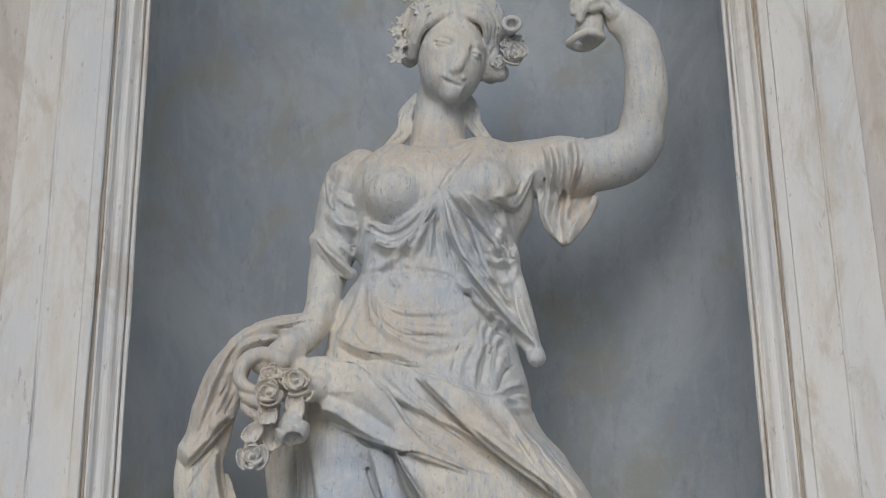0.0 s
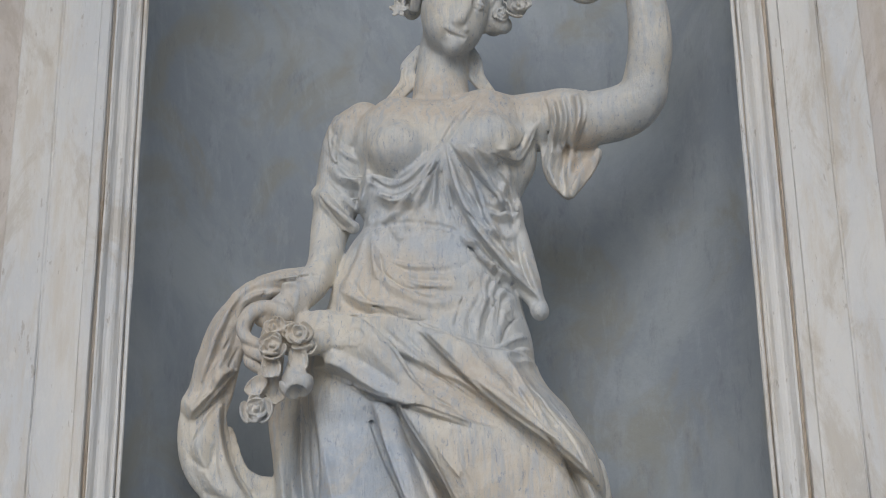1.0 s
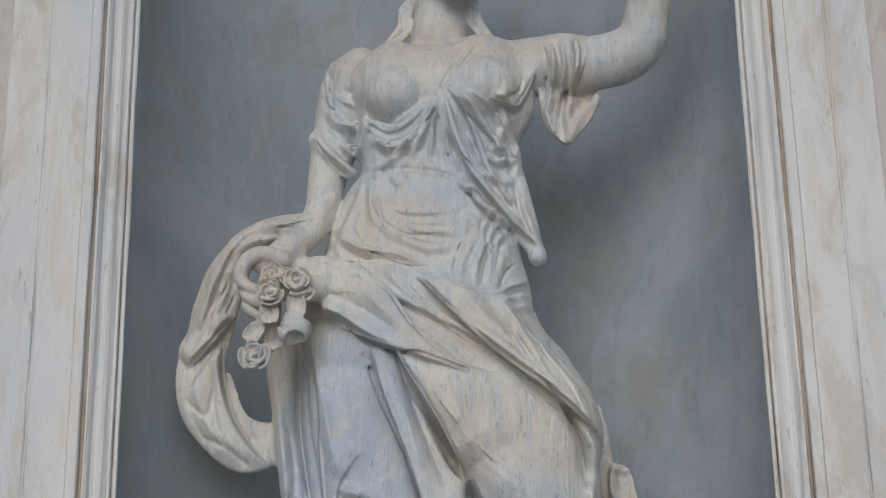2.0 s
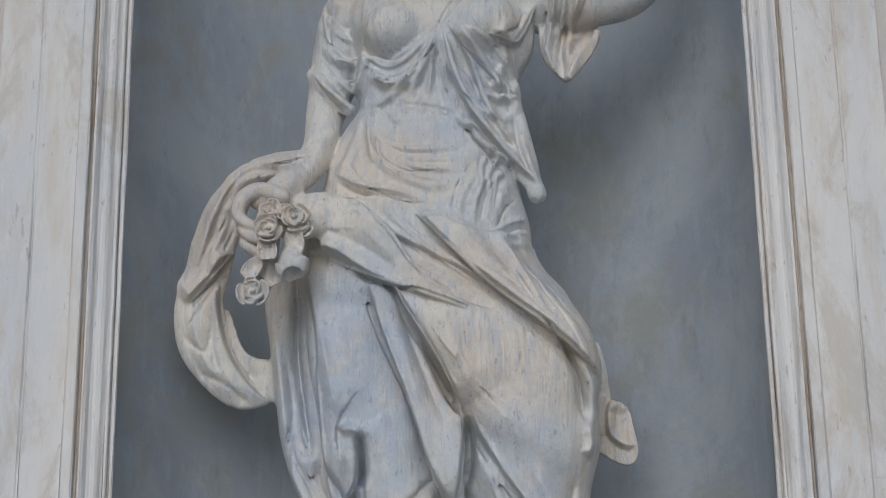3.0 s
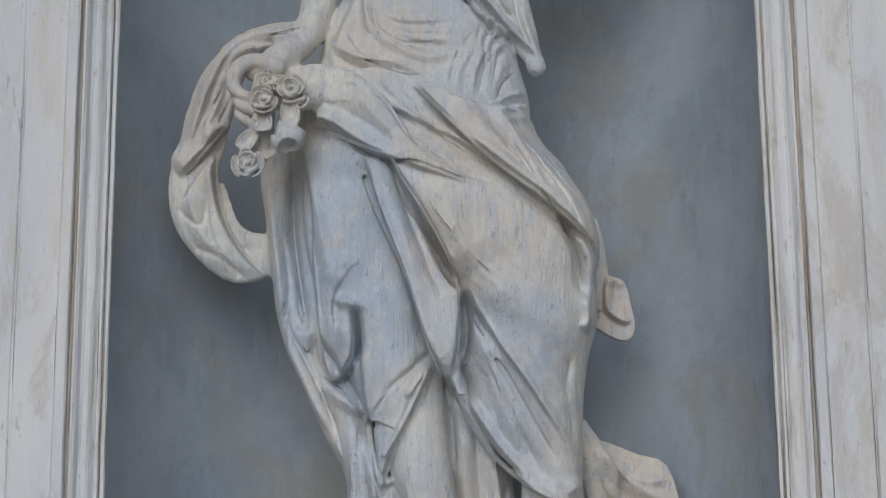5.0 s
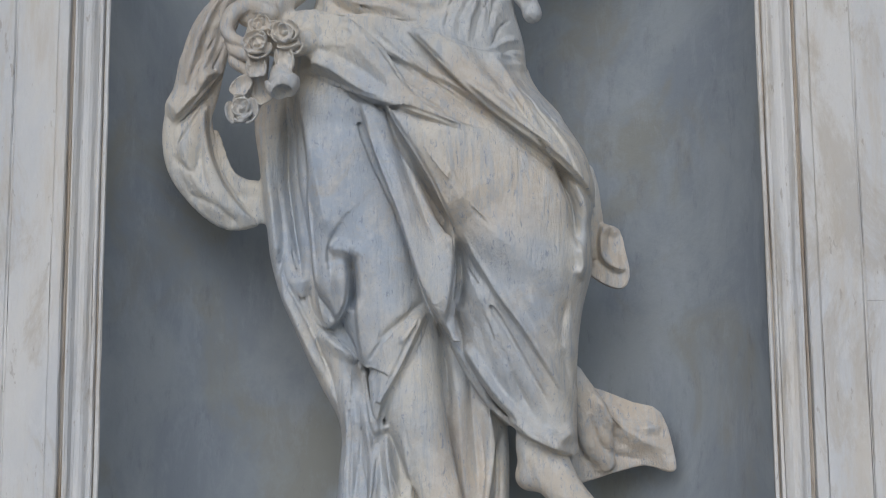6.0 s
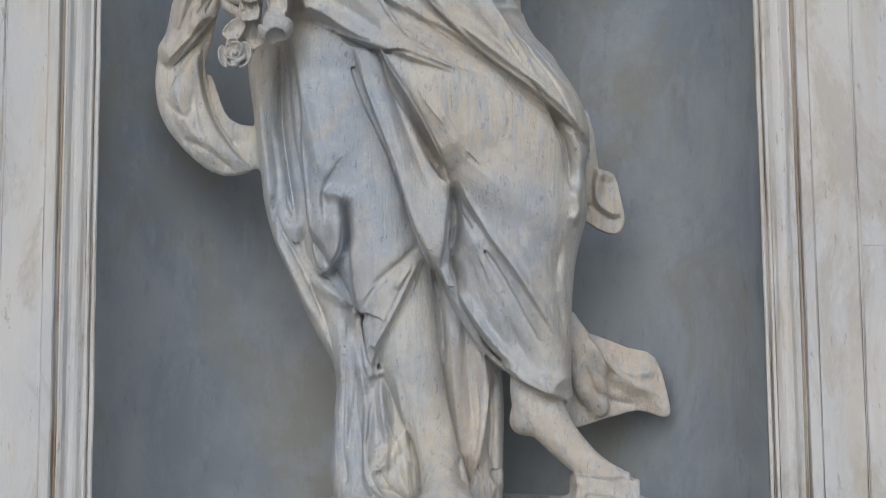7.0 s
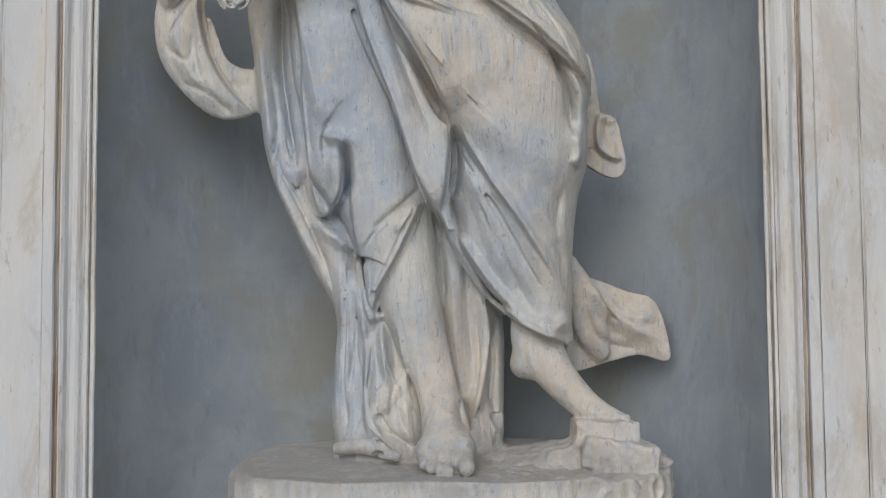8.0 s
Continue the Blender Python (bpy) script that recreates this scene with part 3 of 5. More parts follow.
# front fold that hangs between the legs
tube([(-0.113, -0.04, 2.216, 0.015), (-0.098, -0.045, 2.165, 0.019), (-0.062, -0.045, 2.078, 0.023), (-0.024, -0.04, 1.981, 0.03), (0.009, -0.035, 1.895, 0.032), (0.021, -0.03, 1.832, 0.021), (0.029, -0.02, 1.771, 0.005)], 0.6, 0.008)

# bare foot on the rock
tube([(0.207, 0.09, 1.59, 0.05), (0.208, 0.08, 1.535, 0.048), (0.243, 0.06, 1.475, 0.037), (0.289, 0.04, 1.424, 0.03), (0.324, 0.02, 1.395, 0.028), (0.357, 0, 1.374, 0.018)], 1, 0.012)
ball((0.184, 0.09, 1.497), (0.03, 0.035, 0.029), 0, 0.02)
tube([(0.299, 0.03, 1.428, 0.013), (0.334, 0, 1.408, 0.012), (0.366, -0.02, 1.391, 0.01)], 1, 0.006)
slab((0.329, 0.02, 1.369), (0.058, 0.07, 0.022), 4, 0.006, 0.006)
slab((0.35, 0.0, 1.326), (0.068, 0.09, 0.030), 9, 0.008, 0.008)
slab((0.299, 0.05, 1.33), (0.075, 0.09, 0.030), -24, 0.008, 0.012)
slab((0.391, 0.06, 1.307), (0.045, 0.08, 0.042), 34, 0.006, 0.006)
ball((0.221, 0.1, 1.319), (0.10, 0.12, 0.024), -8, 0.02)
ball((0.128, 0.16, 1.311), (0.10, 0.10, 0.018), 0, 0.02)

# standing foot and toes
tube([(0.026, 0.02, 1.413, 0.039), (0.032, -0.01, 1.375, 0.043), (0.035, -0.05, 1.342, 0.044), (0.036, -0.075, 1.323, 0.036)], 1, 0.012)
ball((0.001, -0.045, 1.337), (0.026, 0.05, 0.03), 0, 0.012)
ball((0.066, -0.045, 1.337), (0.022, 0.05, 0.03), 0, 0.012)
tube([(-0.007, -0.06, 1.332, 0.013), (-0.006, -0.088, 1.316, 0.0105)], 1, 0.003)
tube([(0.006, -0.07, 1.332, 0.0125), (0.007, -0.105, 1.311, 0.0105)], 1, 0.003)
tube([(0.02, -0.075, 1.333, 0.0125), (0.022, -0.115, 1.308, 0.0105)], 1, 0.003)
tube([(0.034, -0.075, 1.332, 0.0125), (0.037, -0.12, 1.306, 0.0115)], 1, 0.003)
tube([(0.064, -0.07, 1.338, 0.018), (0.07, -0.12, 1.313, 0.0155)], 1, 0.004)

# cloth over the forearm, hanging in a loop
tube([(-0.232, 0.14, 2.527, 0.026), (-0.293, 0.1, 2.507, 0.028), (-0.346, 0.06, 2.485, 0.029), (-0.389, 0.04, 2.453, 0.03), (-0.434, 0.05, 2.397, 0.042), (-0.461, 0.07, 2.333, 0.046), (-0.48, 0.09, 2.267, 0.046), (-0.502, 0.1, 2.198, 0.046), (-0.496, 0.11, 2.129, 0.046), (-0.458, 0.12, 2.069, 0.042), (-0.413, 0.13, 2.029, 0.035), (-0.357, 0.14, 2.038, 0.032)], 0.55, 0.012)
tube([(-0.444, 0.11, 2.187, 0.01), (-0.421, 0.12, 2.111, 0.014), (-0.391, 0.13, 2.082, 0.018), (-0.357, 0.14, 2.073, 0.022)], 0.7, 0.008)

# hanging arm with its sleeve
tube([(-0.167, 0.1, 2.865, 0.045), (-0.203, 0.11, 2.837, 0.047), (-0.217, 0.11, 2.763, 0.05), (-0.225, 0.1, 2.68, 0.049), (-0.24, 0.09, 2.6, 0.04), (-0.249, 0.06, 2.527, 0.033), (-0.268, 0.02, 2.466, 0.033), (-0.314, -0.02, 2.413, 0.029), (-0.354, -0.05, 2.382, 0.02)], 1, 0.015)
tube([(-0.224, 0.14, 2.884, 0.018), (-0.242, 0.13, 2.826, 0.018), (-0.228, 0.1, 2.74, 0.02), (-0.201, 0.08, 2.711, 0.02)], 1, 0.008)
tube([(-0.263, 0.09, 2.697, 0.017), (-0.234, 0.06, 2.64, 0.016), (-0.186, 0.06, 2.607, 0.014)], 1, 0.008)

# raised arm
tube([(0.157, 0.09, 2.852, 0.057), (0.231, 0.08, 2.856, 0.057), (0.315, 0.06, 2.841, 0.058), (0.393, 0.04, 2.847, 0.058), (0.433, 0.02, 2.873, 0.053), (0.445, 0, 2.916, 0.047), (0.454, -0.02, 2.967, 0.047), (0.453, -0.03, 3.036, 0.044), (0.442, -0.03, 3.101, 0.04), (0.406, -0.02, 3.158, 0.032), (0.374, -0.02, 3.193, 0.027), (0.367, -0.02, 3.247, 0.032)], 1, 0.015)

# short sleeve falling from the raised arm
tube([(0.218, 0.08, 2.843, 0.062), (0.261, 0.07, 2.843, 0.07), (0.293, 0.06, 2.835, 0.069), (0.31, 0.055, 2.835, 0.061)], 1, 0.004)
sheet([(0.218, 2.841), (0.319, 2.906), (0.304, 2.792), (0.343, 2.771), (0.335, 2.743), (0.281, 2.666), (0.254, 2.677), (0.223, 2.729)], 0.07, 0.045, 0, 0.01)
ball((0.306, 0.03, 2.735), (0.026, 0.034, 0.042), 25, -0.005)
tube([(0.338, 0.05, 2.761, 0.007), (0.32, 0.04, 2.714, 0.008), (0.277, 0.035, 2.658, 0.007)], 1, 0.004)

# neck and locks of hair
tube([(0.026, 0.11, 3.101, 0.055), (0.012, 0.11, 3.038, 0.056), (0.005, 0.105, 2.965, 0.058), (0.003, 0.1, 2.912, 0.064)], 1, 0.010)
for n in range(3):
    tube([(-0.045, 0.13, 3.054, 0.009), (-0.057 - 0.010 * n, 0.12, 3.02 - 0.004 * n, 0.0085), (-0.062 - 0.008 * n + 0.006 * (n % 2), 0.105, 2.985, 0.008), (-0.058 - 0.013 * n, 0.10, 2.955, 0.0075), (-0.084 - 0.016 * n, 0.105, 2.925 - 0.004 * n, 0.006)], 1, 0.002)
for n in range(3):
    tube([(0.063, 0.14, 3.065, 0.010), (0.066 + 0.009 * n, 0.12, 3.035 - 0.006 * n, 0.009), (0.072 + 0.009 * n - 0.008 * (n % 2), 0.105, 2.992, 0.008), (0.070 + 0.012 * n, 0.095, 2.965, 0.0075), (0.094 + 0.014 * n, 0.095, 2.93 - 0.004 * n, 0.005)], 1, 0.002)

# breasts
ball((-0.086, 0.014, 2.764), (0.063, 0.062, 0.060), 0, 0.028)
ball((0.1, 0.012, 2.776), (0.066, 0.062, 0.060), 0, 0.024)
ball((-0.09, 0.05, 2.82), (0.07, 0.05, 0.08), 0, 0.03)
ball((0.1, 0.05, 2.83), (0.07, 0.05, 0.08), 0, 0.03)

# head
ball((0.046, 0.085, 3.203), (0.088, 0.09, 0.105), 4, 0.02)
ball((0.038, 0.05, 3.104), (0.075, 0.079, 0.093), 8, 0.02)
ball((0.034, 0.035, 3.046), (0.057, 0.058, 0.048), 6, 0.02)
ball((0.034, 0.01, 2.997), (0.021, 0.022, 0.017), 0, 0.016)
ball((0.038, 0.12, 3.276), (0.092, 0.085, 0.08), -4, 0.012)
ball((0.124, 0.12, 3.132), (0.034, 0.05, 0.05), 0, 0.012)
ball((-0.062, 0.13, 3.187), (0.03, 0.04, 0.055), 0, 0.012)

# rolled cloth under the raised arm
tube([(0.156, 0.06, 2.617, 0.017), (0.165, 0.05, 2.538, 0.026), (0.178, 0.04, 2.467, 0.026), (0.197, 0.045, 2.423, 0.017)], 0.8, 0.01)

# loose cloth ends
tube([(0.300, 0.12, 2.095, 0.012), (0.314, 0.13, 2.03, 0.022), (0.322, 0.14, 1.98, 0.02), (0.326, 0.15, 1.94, 0.016)], 0.6, 0.01)
sheet([(0.285, 1.998), (0.31, 2.005), (0.337, 2.002), (0.369, 1.981), (0.383, 1.931), (0.388, 1.891), (0.375, 1.869), (0.347, 1.876), (0.317, 1.896), (0.285, 1.915)], 0.16, 0.034, -0.5, 0.006)
step([(0.335, 2), (0.329, 1.961), (0.335, 1.924), (0.367, 1.9), (0.385, 1.905)], 0.03, 0.010)
ridge([(0.332, 1.981), (0.355, 1.986), (0.371, 1.974)], 0.007, 0.006)
ridge([(0.31, 1.998), (0.304, 1.949), (0.319, 1.903)], 0.008, -0.008)
sheet([(0.272, 1.688), (0.342, 1.664), (0.399, 1.64), (0.454, 1.619), (0.48, 1.524), (0.47, 1.504), (0.42, 1.518), (0.35, 1.502), (0.27, 1.497)], 0.24, 0.035, 0, 0.01)
tube([(0.274, 0.16, 1.694, 0.02), (0.302, 0.18, 1.638, 0.03), (0.32, 0.2, 1.57, 0.034), (0.338, 0.22, 1.525, 0.023)], 0.7, 0.01)

# start of the hip wrap behind the bouquet
tube([(-0.306, 0, 2.34, 0.025), (-0.253, -0.015, 2.358, 0.045), (-0.196, -0.02, 2.344, 0.047), (-0.129, -0.02, 2.296, 0.04)], 0.6, 0.02)

# folds: chest
step([(-0.173, 2.601), (-0.166, 2.689), (-0.138, 2.707), (-0.085, 2.689), (-0.043, 2.713), (-0.001, 2.754)], -0.026, 0.005)
ridge([(-0.156, 2.695), (-0.109, 2.652), (-0.061, 2.65), (-0.02, 2.691), (0.01, 2.75)], 0.01, 0.008)
ridge([(-0.139, 2.679), (-0.098, 2.64), (-0.05, 2.639), (-0.015, 2.676)], 0.008, 0.005)
ridge([(-0.096, 2.685), (-0.049, 2.709), (-0.011, 2.744)], 0.006, 0.006)
ridge([(-0.149, 2.725), (-0.159, 2.674), (-0.173, 2.624)], 0.009, 0.009)
ridge([(-0.134, 2.67), (-0.143, 2.632), (-0.157, 2.601)], 0.007, 0.006)
step([(0.016, 2.758), (0.027, 2.675), (0.061, 2.586), (0.117, 2.505), (0.201, 2.422)], 0.04, 0.011)
ridge([(0.016, 2.758), (0.03, 2.674), (0.067, 2.586), (0.123, 2.511), (0.196, 2.436)], 0.008, 0.007)
step([(0.022, 2.76), (0.066, 2.682), (0.096, 2.594), (0.159, 2.494)], 0.03, 0.008)
ridge([(0.035, 2.762), (0.092, 2.684), (0.163, 2.607)], 0.009, 0.008)
ridge([(0.04, 2.753), (0.115, 2.656), (0.153, 2.555)], 0.008, 0.006)
ridge([(0.008, 2.752), (0.013, 2.662), (0.026, 2.587)], 0.007, 0.006)
ridge([(-0.002, 2.746), (-0.012, 2.663), (-0.009, 2.6)], 0.007, 0.005)
ridge([(-0.008, 2.733), (-0.038, 2.651), (-0.045, 2.601)], 0.007, 0.004)
ridge([(-0.018, 2.724), (-0.068, 2.639), (-0.086, 2.602)], 0.007, 0.003)
step([(0.115, 2.733), (0.164, 2.729), (0.19, 2.773), (0.209, 2.818)], 0.025, 0.01)
ridge([(0.129, 2.742), (0.156, 2.658), (0.161, 2.608)], 0.008, 0.006)
ridge([(0.054, 2.561), (0.088, 2.511), (0.151, 2.461)], 0.009, 0.008)
ridge([(0.091, 2.616), (0.126, 2.607), (0.159, 2.614)], 0.007, 0.008)
ridge([(0.078, 2.585), (0.124, 2.56), (0.154, 2.571)], 0.006, 0.005)
ridge([(0.043, 2.574), (0.054, 2.543), (0.089, 2.53)], 0.006, 0.008)
step([(-0.156, 2.599), (-0.062, 2.597), (0.031, 2.577), (0.089, 2.546)], 0.018, 0.0025)
step([(0.1, 2.531), (0.031, 2.564), (-0.062, 2.584), (-0.156, 2.589)], 0.04, 0.003)
ridge([(-0.127, 2.653), (-0.13, 2.597), (-0.124, 2.566)], 0.005, 0.003)
ridge([(-0.098, 2.653), (-0.101, 2.596), (-0.095, 2.565)], 0.005, 0.003)
ridge([(-0.064, 2.652), (-0.068, 2.595), (-0.062, 2.564)], 0.005, 0.003)
ridge([(-0.029, 2.651), (-0.033, 2.595), (-0.027, 2.563)], 0.005, 0.003)
ridge([(0.003, 2.65), (-0.001, 2.594), (0.004, 2.563)], 0.005, 0.003)
ridge([(0.038, 2.649), (0.034, 2.593), (0.039, 2.562)], 0.005, 0.003)
ridge([(-0.145, 2.763), (-0.157, 2.718), (-0.145, 2.679)], 0.006, 0.005)
ridge([(-0.086, 2.64), (-0.098, 2.615), (-0.145, 2.604)], 0.006, 0.004)
ridge([(-0.05, 2.651), (-0.086, 2.615), (-0.133, 2.593)], 0.006, 0.005)
ridge([(0.152, 2.709), (0.127, 2.647), (0.149, 2.596)], 0.006, 0.005)
ridge([(0.157, 2.684), (0.171, 2.633), (0.153, 2.559)], 0.006, 0.005)
ridge([(0.107, 2.585), (0.129, 2.535), (0.16, 2.516)], 0.006, 0.006)
ridge([(0.08, 2.66), (0.103, 2.635), (0.15, 2.633)], 0.006, 0.004)
ridge([(0.056, 2.661), (0.079, 2.598), (0.113, 2.56)], 0.006, 0.005)
ridge([(0.032, 2.637), (0.055, 2.586), (0.089, 2.56)], 0.006, 0.005)
ridge([(0.187, 2.683), (0.168, 2.646), (0.155, 2.596)], 0.006, 0.006)
ridge([(0.065, 2.524), (0.111, 2.487), (0.168, 2.461)], 0.006, 0.006)

# folds: belly
ridge([(-0.128, 2.531), (-0.095, 2.492), (-0.038, 2.466), (0.031, 2.481), (0.065, 2.502)], 0.007, -0.004)
ridge([(-0.136, 2.501), (-0.095, 2.444), (-0.016, 2.406), (0.075, 2.424)], 0.008, 0.005)
ridge([(-0.13, 2.519), (-0.101, 2.458), (-0.027, 2.418), (0.064, 2.433)], 0.006, -0.004)
ridge([(-0.199, 2.455), (-0.152, 2.414), (-0.084, 2.396), (-0.027, 2.374)], 0.009, 0.006)
ridge([(-0.208, 2.437), (-0.158, 2.398), (-0.095, 2.381)], 0.007, -0.005)
ridge([(-0.141, 2.575), (-0.137, 2.514), (-0.129, 2.459)], 0.007, 0.006)
ridge([(-0.156, 2.579), (-0.173, 2.518), (-0.202, 2.446)], 0.008, 0.005)
ridge([(-0.168, 2.567), (-0.185, 2.512), (-0.211, 2.47)], 0.006, -0.004)
ridge([(-0.092, 2.577), (-0.086, 2.559), (-0.074, 2.55)], 0.005, 0.005)
ridge([(0.076, 2.478), (0.086, 2.406), (0.068, 2.36)], 0.009, 0.004)
ridge([(0.071, 2.327), (0.076, 2.382), (0.106, 2.44)], 0.006, 0.004)
ridge([(0.097, 2.323), (0.105, 2.387), (0.111, 2.434)], 0.006, 0.004)
ridge([(0.108, 2.317), (0.124, 2.375), (0.148, 2.421)], 0.006, 0.004)
ridge([(0.117, 2.315), (0.146, 2.337), (0.176, 2.353)], 0.006, 0.004)
ridge([(0.128, 2.296), (0.153, 2.314), (0.184, 2.321)], 0.006, 0.004)
ridge([(0.042, 2.342), (0.052, 2.388), (0.075, 2.428)], 0.006, 0.004)
ridge([(0.018, 2.354), (0.035, 2.388), (0.047, 2.423)], 0.006, 0.004)
ridge([(0.139, 2.276), (0.161, 2.291), (0.186, 2.295)], 0.006, 0.004)

# folds: hip wrap
step([(0.184, 2.31), (0.112, 2.31), (0.051, 2.318), (-0.016, 2.345), (-0.082, 2.377), (-0.206, 2.39)], 0.06, 0.009)
step([(0.114, 2.14), (0.027, 2.165), (-0.019, 2.197), (-0.06, 2.249), (-0.092, 2.305), (-0.12, 2.338), (-0.159, 2.375), (-0.22, 2.392)], 0.055, 0.012)
step([(-0.264, 2.293), (-0.203, 2.269), (-0.136, 2.222), (-0.082, 2.196), (-0.016, 2.168), (0.059, 2.141)], 0.045, 0.02)
step([(-0.095, 2.308), (-0.037, 2.274), (0.028, 2.238), (0.093, 2.198)], 0.028, 0.009)
step([(-0.043, 2.344), (0.017, 2.284), (0.082, 2.214), (0.157, 2.151), (0.242, 2.085), (0.323, 2.011)], 0.06, 0.024)
ridge([(-0.043, 2.355), (0.028, 2.275), (0.115, 2.2), (0.2, 2.127), (0.284, 2.059)], 0.012, 0.006)
ridge([(0.112, 2.312), (0.144, 2.26), (0.175, 2.197), (0.206, 2.137)], 0.014, 0.008)
ridge([(0.029, 2.313), (0.083, 2.266), (0.142, 2.209)], 0.016, 0.006)
ridge([(0.171, 2.231), (0.225, 2.162), (0.288, 2.071)], 0.018, 0.008)
ridge([(0.205, 2.224), (0.259, 2.143), (0.3, 2.063)], 0.012, -0.005)
ridge([(-0.17, 2.338), (-0.103, 2.268), (-0.027, 2.193)], 0.018, 0.006)
ridge([(-0.236, 2.328), (-0.148, 2.28), (-0.06, 2.21)], 0.014, -0.005)

# folds: front fold and skirt over the bent leg
step([(-0.14, 2.213), (-0.1, 2.09), (-0.058, 1.982), (-0.021, 1.864), (0.023, 1.755)], 0.045, 0.02)
ridge([(-0.087, 2.185), (-0.04, 2.055), (0.011, 1.925)], 0.009, -0.01)
step([(-0.094, 2.213), (-0.055, 2.142), (-0.002, 2.054), (0.043, 1.962)], 0.09, 0.018)
ridge([(-0.068, 2.153), (-0.015, 2.049), (0.032, 1.968)], 0.012, -0.014)
step([(0.023, 1.775), (0.036, 1.83), (0.045, 1.905), (0.041, 1.957)], 0.03, 0.01)
ridge([(0.051, 1.946), (0.056, 1.883), (0.047, 1.814)], 0.009, -0.022)
ridge([(-0.014, 2.072), (0.049, 1.985), (0.111, 1.926), (0.195, 1.883), (0.284, 1.882)], 0.03, 0.004)
ridge([(-0.019, 2.158), (0.039, 2.039), (0.101, 1.958), (0.184, 1.893)], 0.024, 0.007)
step([(0.048, 1.953), (0.105, 1.856), (0.173, 1.76), (0.261, 1.627)], 0.06, 0.008)
ridge([(0.1, 1.862), (0.173, 1.763), (0.263, 1.606)], 0.012, 0.007)
ridge([(0.074, 1.873), (0.115, 1.765), (0.156, 1.649)], 0.012, 0.008)
ridge([(0.089, 1.831), (0.136, 1.713), (0.198, 1.596)], 0.01, -0.009)
ridge([(0.261, 1.844), (0.244, 1.758), (0.263, 1.65)], 0.014, -0.005)
ridge([(0.164, 1.851), (0.216, 1.776), (0.27, 1.712)], 0.014, 0.006)
ridge([(0.204, 1.581), (0.241, 1.567), (0.27, 1.586)], 0.01, 0.008)
ridge([(0.046, 1.76), (0.088, 1.692), (0.135, 1.63), (0.204, 1.567)], 0.01, 0.008)
step([(0.019, 1.79), (0.047, 1.725), (0.093, 1.65), (0.151, 1.59), (0.214, 1.553), (0.275, 1.529)], 0.026, 0.02)
ridge([(0.234, 2.095), (0.267, 2.017), (0.276, 1.936)], 0.008, -0.024)
ridge([(0.266, 2.068), (0.297, 1.99), (0.307, 1.913)], 0.012, 0.008)
ridge([(0.274, 1.869), (0.287, 1.891), (0.281, 1.935)], 0.008, 0.008)

# folds: skirt over the standing leg
step([(-0.276, 2.279), (-0.246, 2.13), (-0.244, 2.031), (-0.234, 1.901), (-0.224, 1.814), (-0.208, 1.788), (-0.178, 1.805), (-0.163, 1.84), (-0.163, 1.884), (-0.171, 1.916)], 0.045, 0.017)
ridge([(-0.195, 1.924), (-0.178, 1.93), (-0.144, 1.908)], 0.010, 0.008)
ridge([(-0.294, 2.271), (-0.296, 2.113), (-0.281, 1.99), (-0.26, 1.878)], 0.013, -0.026)
ridge([(-0.156, 1.932), (-0.153, 1.894), (-0.152, 1.856), (-0.157, 1.813)], 0.009, -0.03)
step([(-0.169, 1.929), (-0.154, 1.897), (-0.149, 1.827), (-0.144, 1.751), (-0.133, 1.697)], 0.04, 0.01)
ridge([(-0.24, 2.179), (-0.218, 2.046), (-0.193, 1.941)], 0.01, 0.006)
ridge([(-0.256, 2.157), (-0.234, 2.002), (-0.221, 1.871)], 0.01, -0.005)
ridge([(-0.18, 2.178), (-0.169, 2.067), (-0.185, 1.958)], 0.026, 0.006)
ridge([(-0.08, 2.105), (-0.07, 1.996), (-0.037, 1.866)], 0.018, 0.006)
ridge([(-0.108, 1.748), (-0.062, 1.791), (-0.016, 1.836)], 0.007, -0.01)
step([(-0.109, 1.563), (-0.099, 1.63), (-0.062, 1.697), (-0.03, 1.761), (-0.01, 1.812)], 0.05, 0.015)
step([(-0.141, 1.704), (-0.13, 1.644), (-0.114, 1.563)], 0.026, 0.01)
ridge([(-0.073, 1.739), (-0.04, 1.771), (-0.019, 1.803)], 0.008, 0.006)
ridge([(0.001, 1.812), (0.022, 1.717), (0.029, 1.61)], 0.01, -0.012)

# folds: hanging cloth
ridge([(-0.17, 1.736), (-0.175, 1.571), (-0.179, 1.396)], 0.01, 0.007)
ridge([(-0.142, 1.548), (-0.157, 1.45), (-0.161, 1.364)], 0.009, -0.008)
ridge([(-0.146, 1.68), (-0.131, 1.592), (-0.124, 1.548)], 0.009, 0.007)
ridge([(-0.127, 1.548), (-0.131, 1.45), (-0.125, 1.374)], 0.008, -0.01)
ridge([(-0.114, 1.557), (-0.122, 1.45), (-0.115, 1.391), (-0.074, 1.333)], 0.009, 0.01)
ridge([(-0.098, 1.579), (-0.087, 1.504), (-0.063, 1.444)], 0.008, 0.011)
ridge([(-0.117, 1.394), (-0.073, 1.434), (-0.043, 1.488)], 0.009, 0.008)
ridge([(-0.078, 1.504), (-0.068, 1.461), (-0.079, 1.417)], 0.007, -0.012)
ridge([(-0.106, 1.374), (-0.068, 1.363), (-0.03, 1.336)], 0.008, -0.007)
ridge([(-0.062, 1.428), (-0.052, 1.385), (-0.025, 1.347)], 0.009, 0.006)
ridge([(-0.111, 1.576), (-0.102, 1.592), (-0.093, 1.579)], 0.006, 0.009)
ridge([(-0.342, 2.175), (-0.321, 2.016), (-0.31, 1.904)], 0.014, 0.009)
ridge([(-0.319, 2.107), (-0.301, 1.971), (-0.31, 1.893)], 0.009, -0.009)
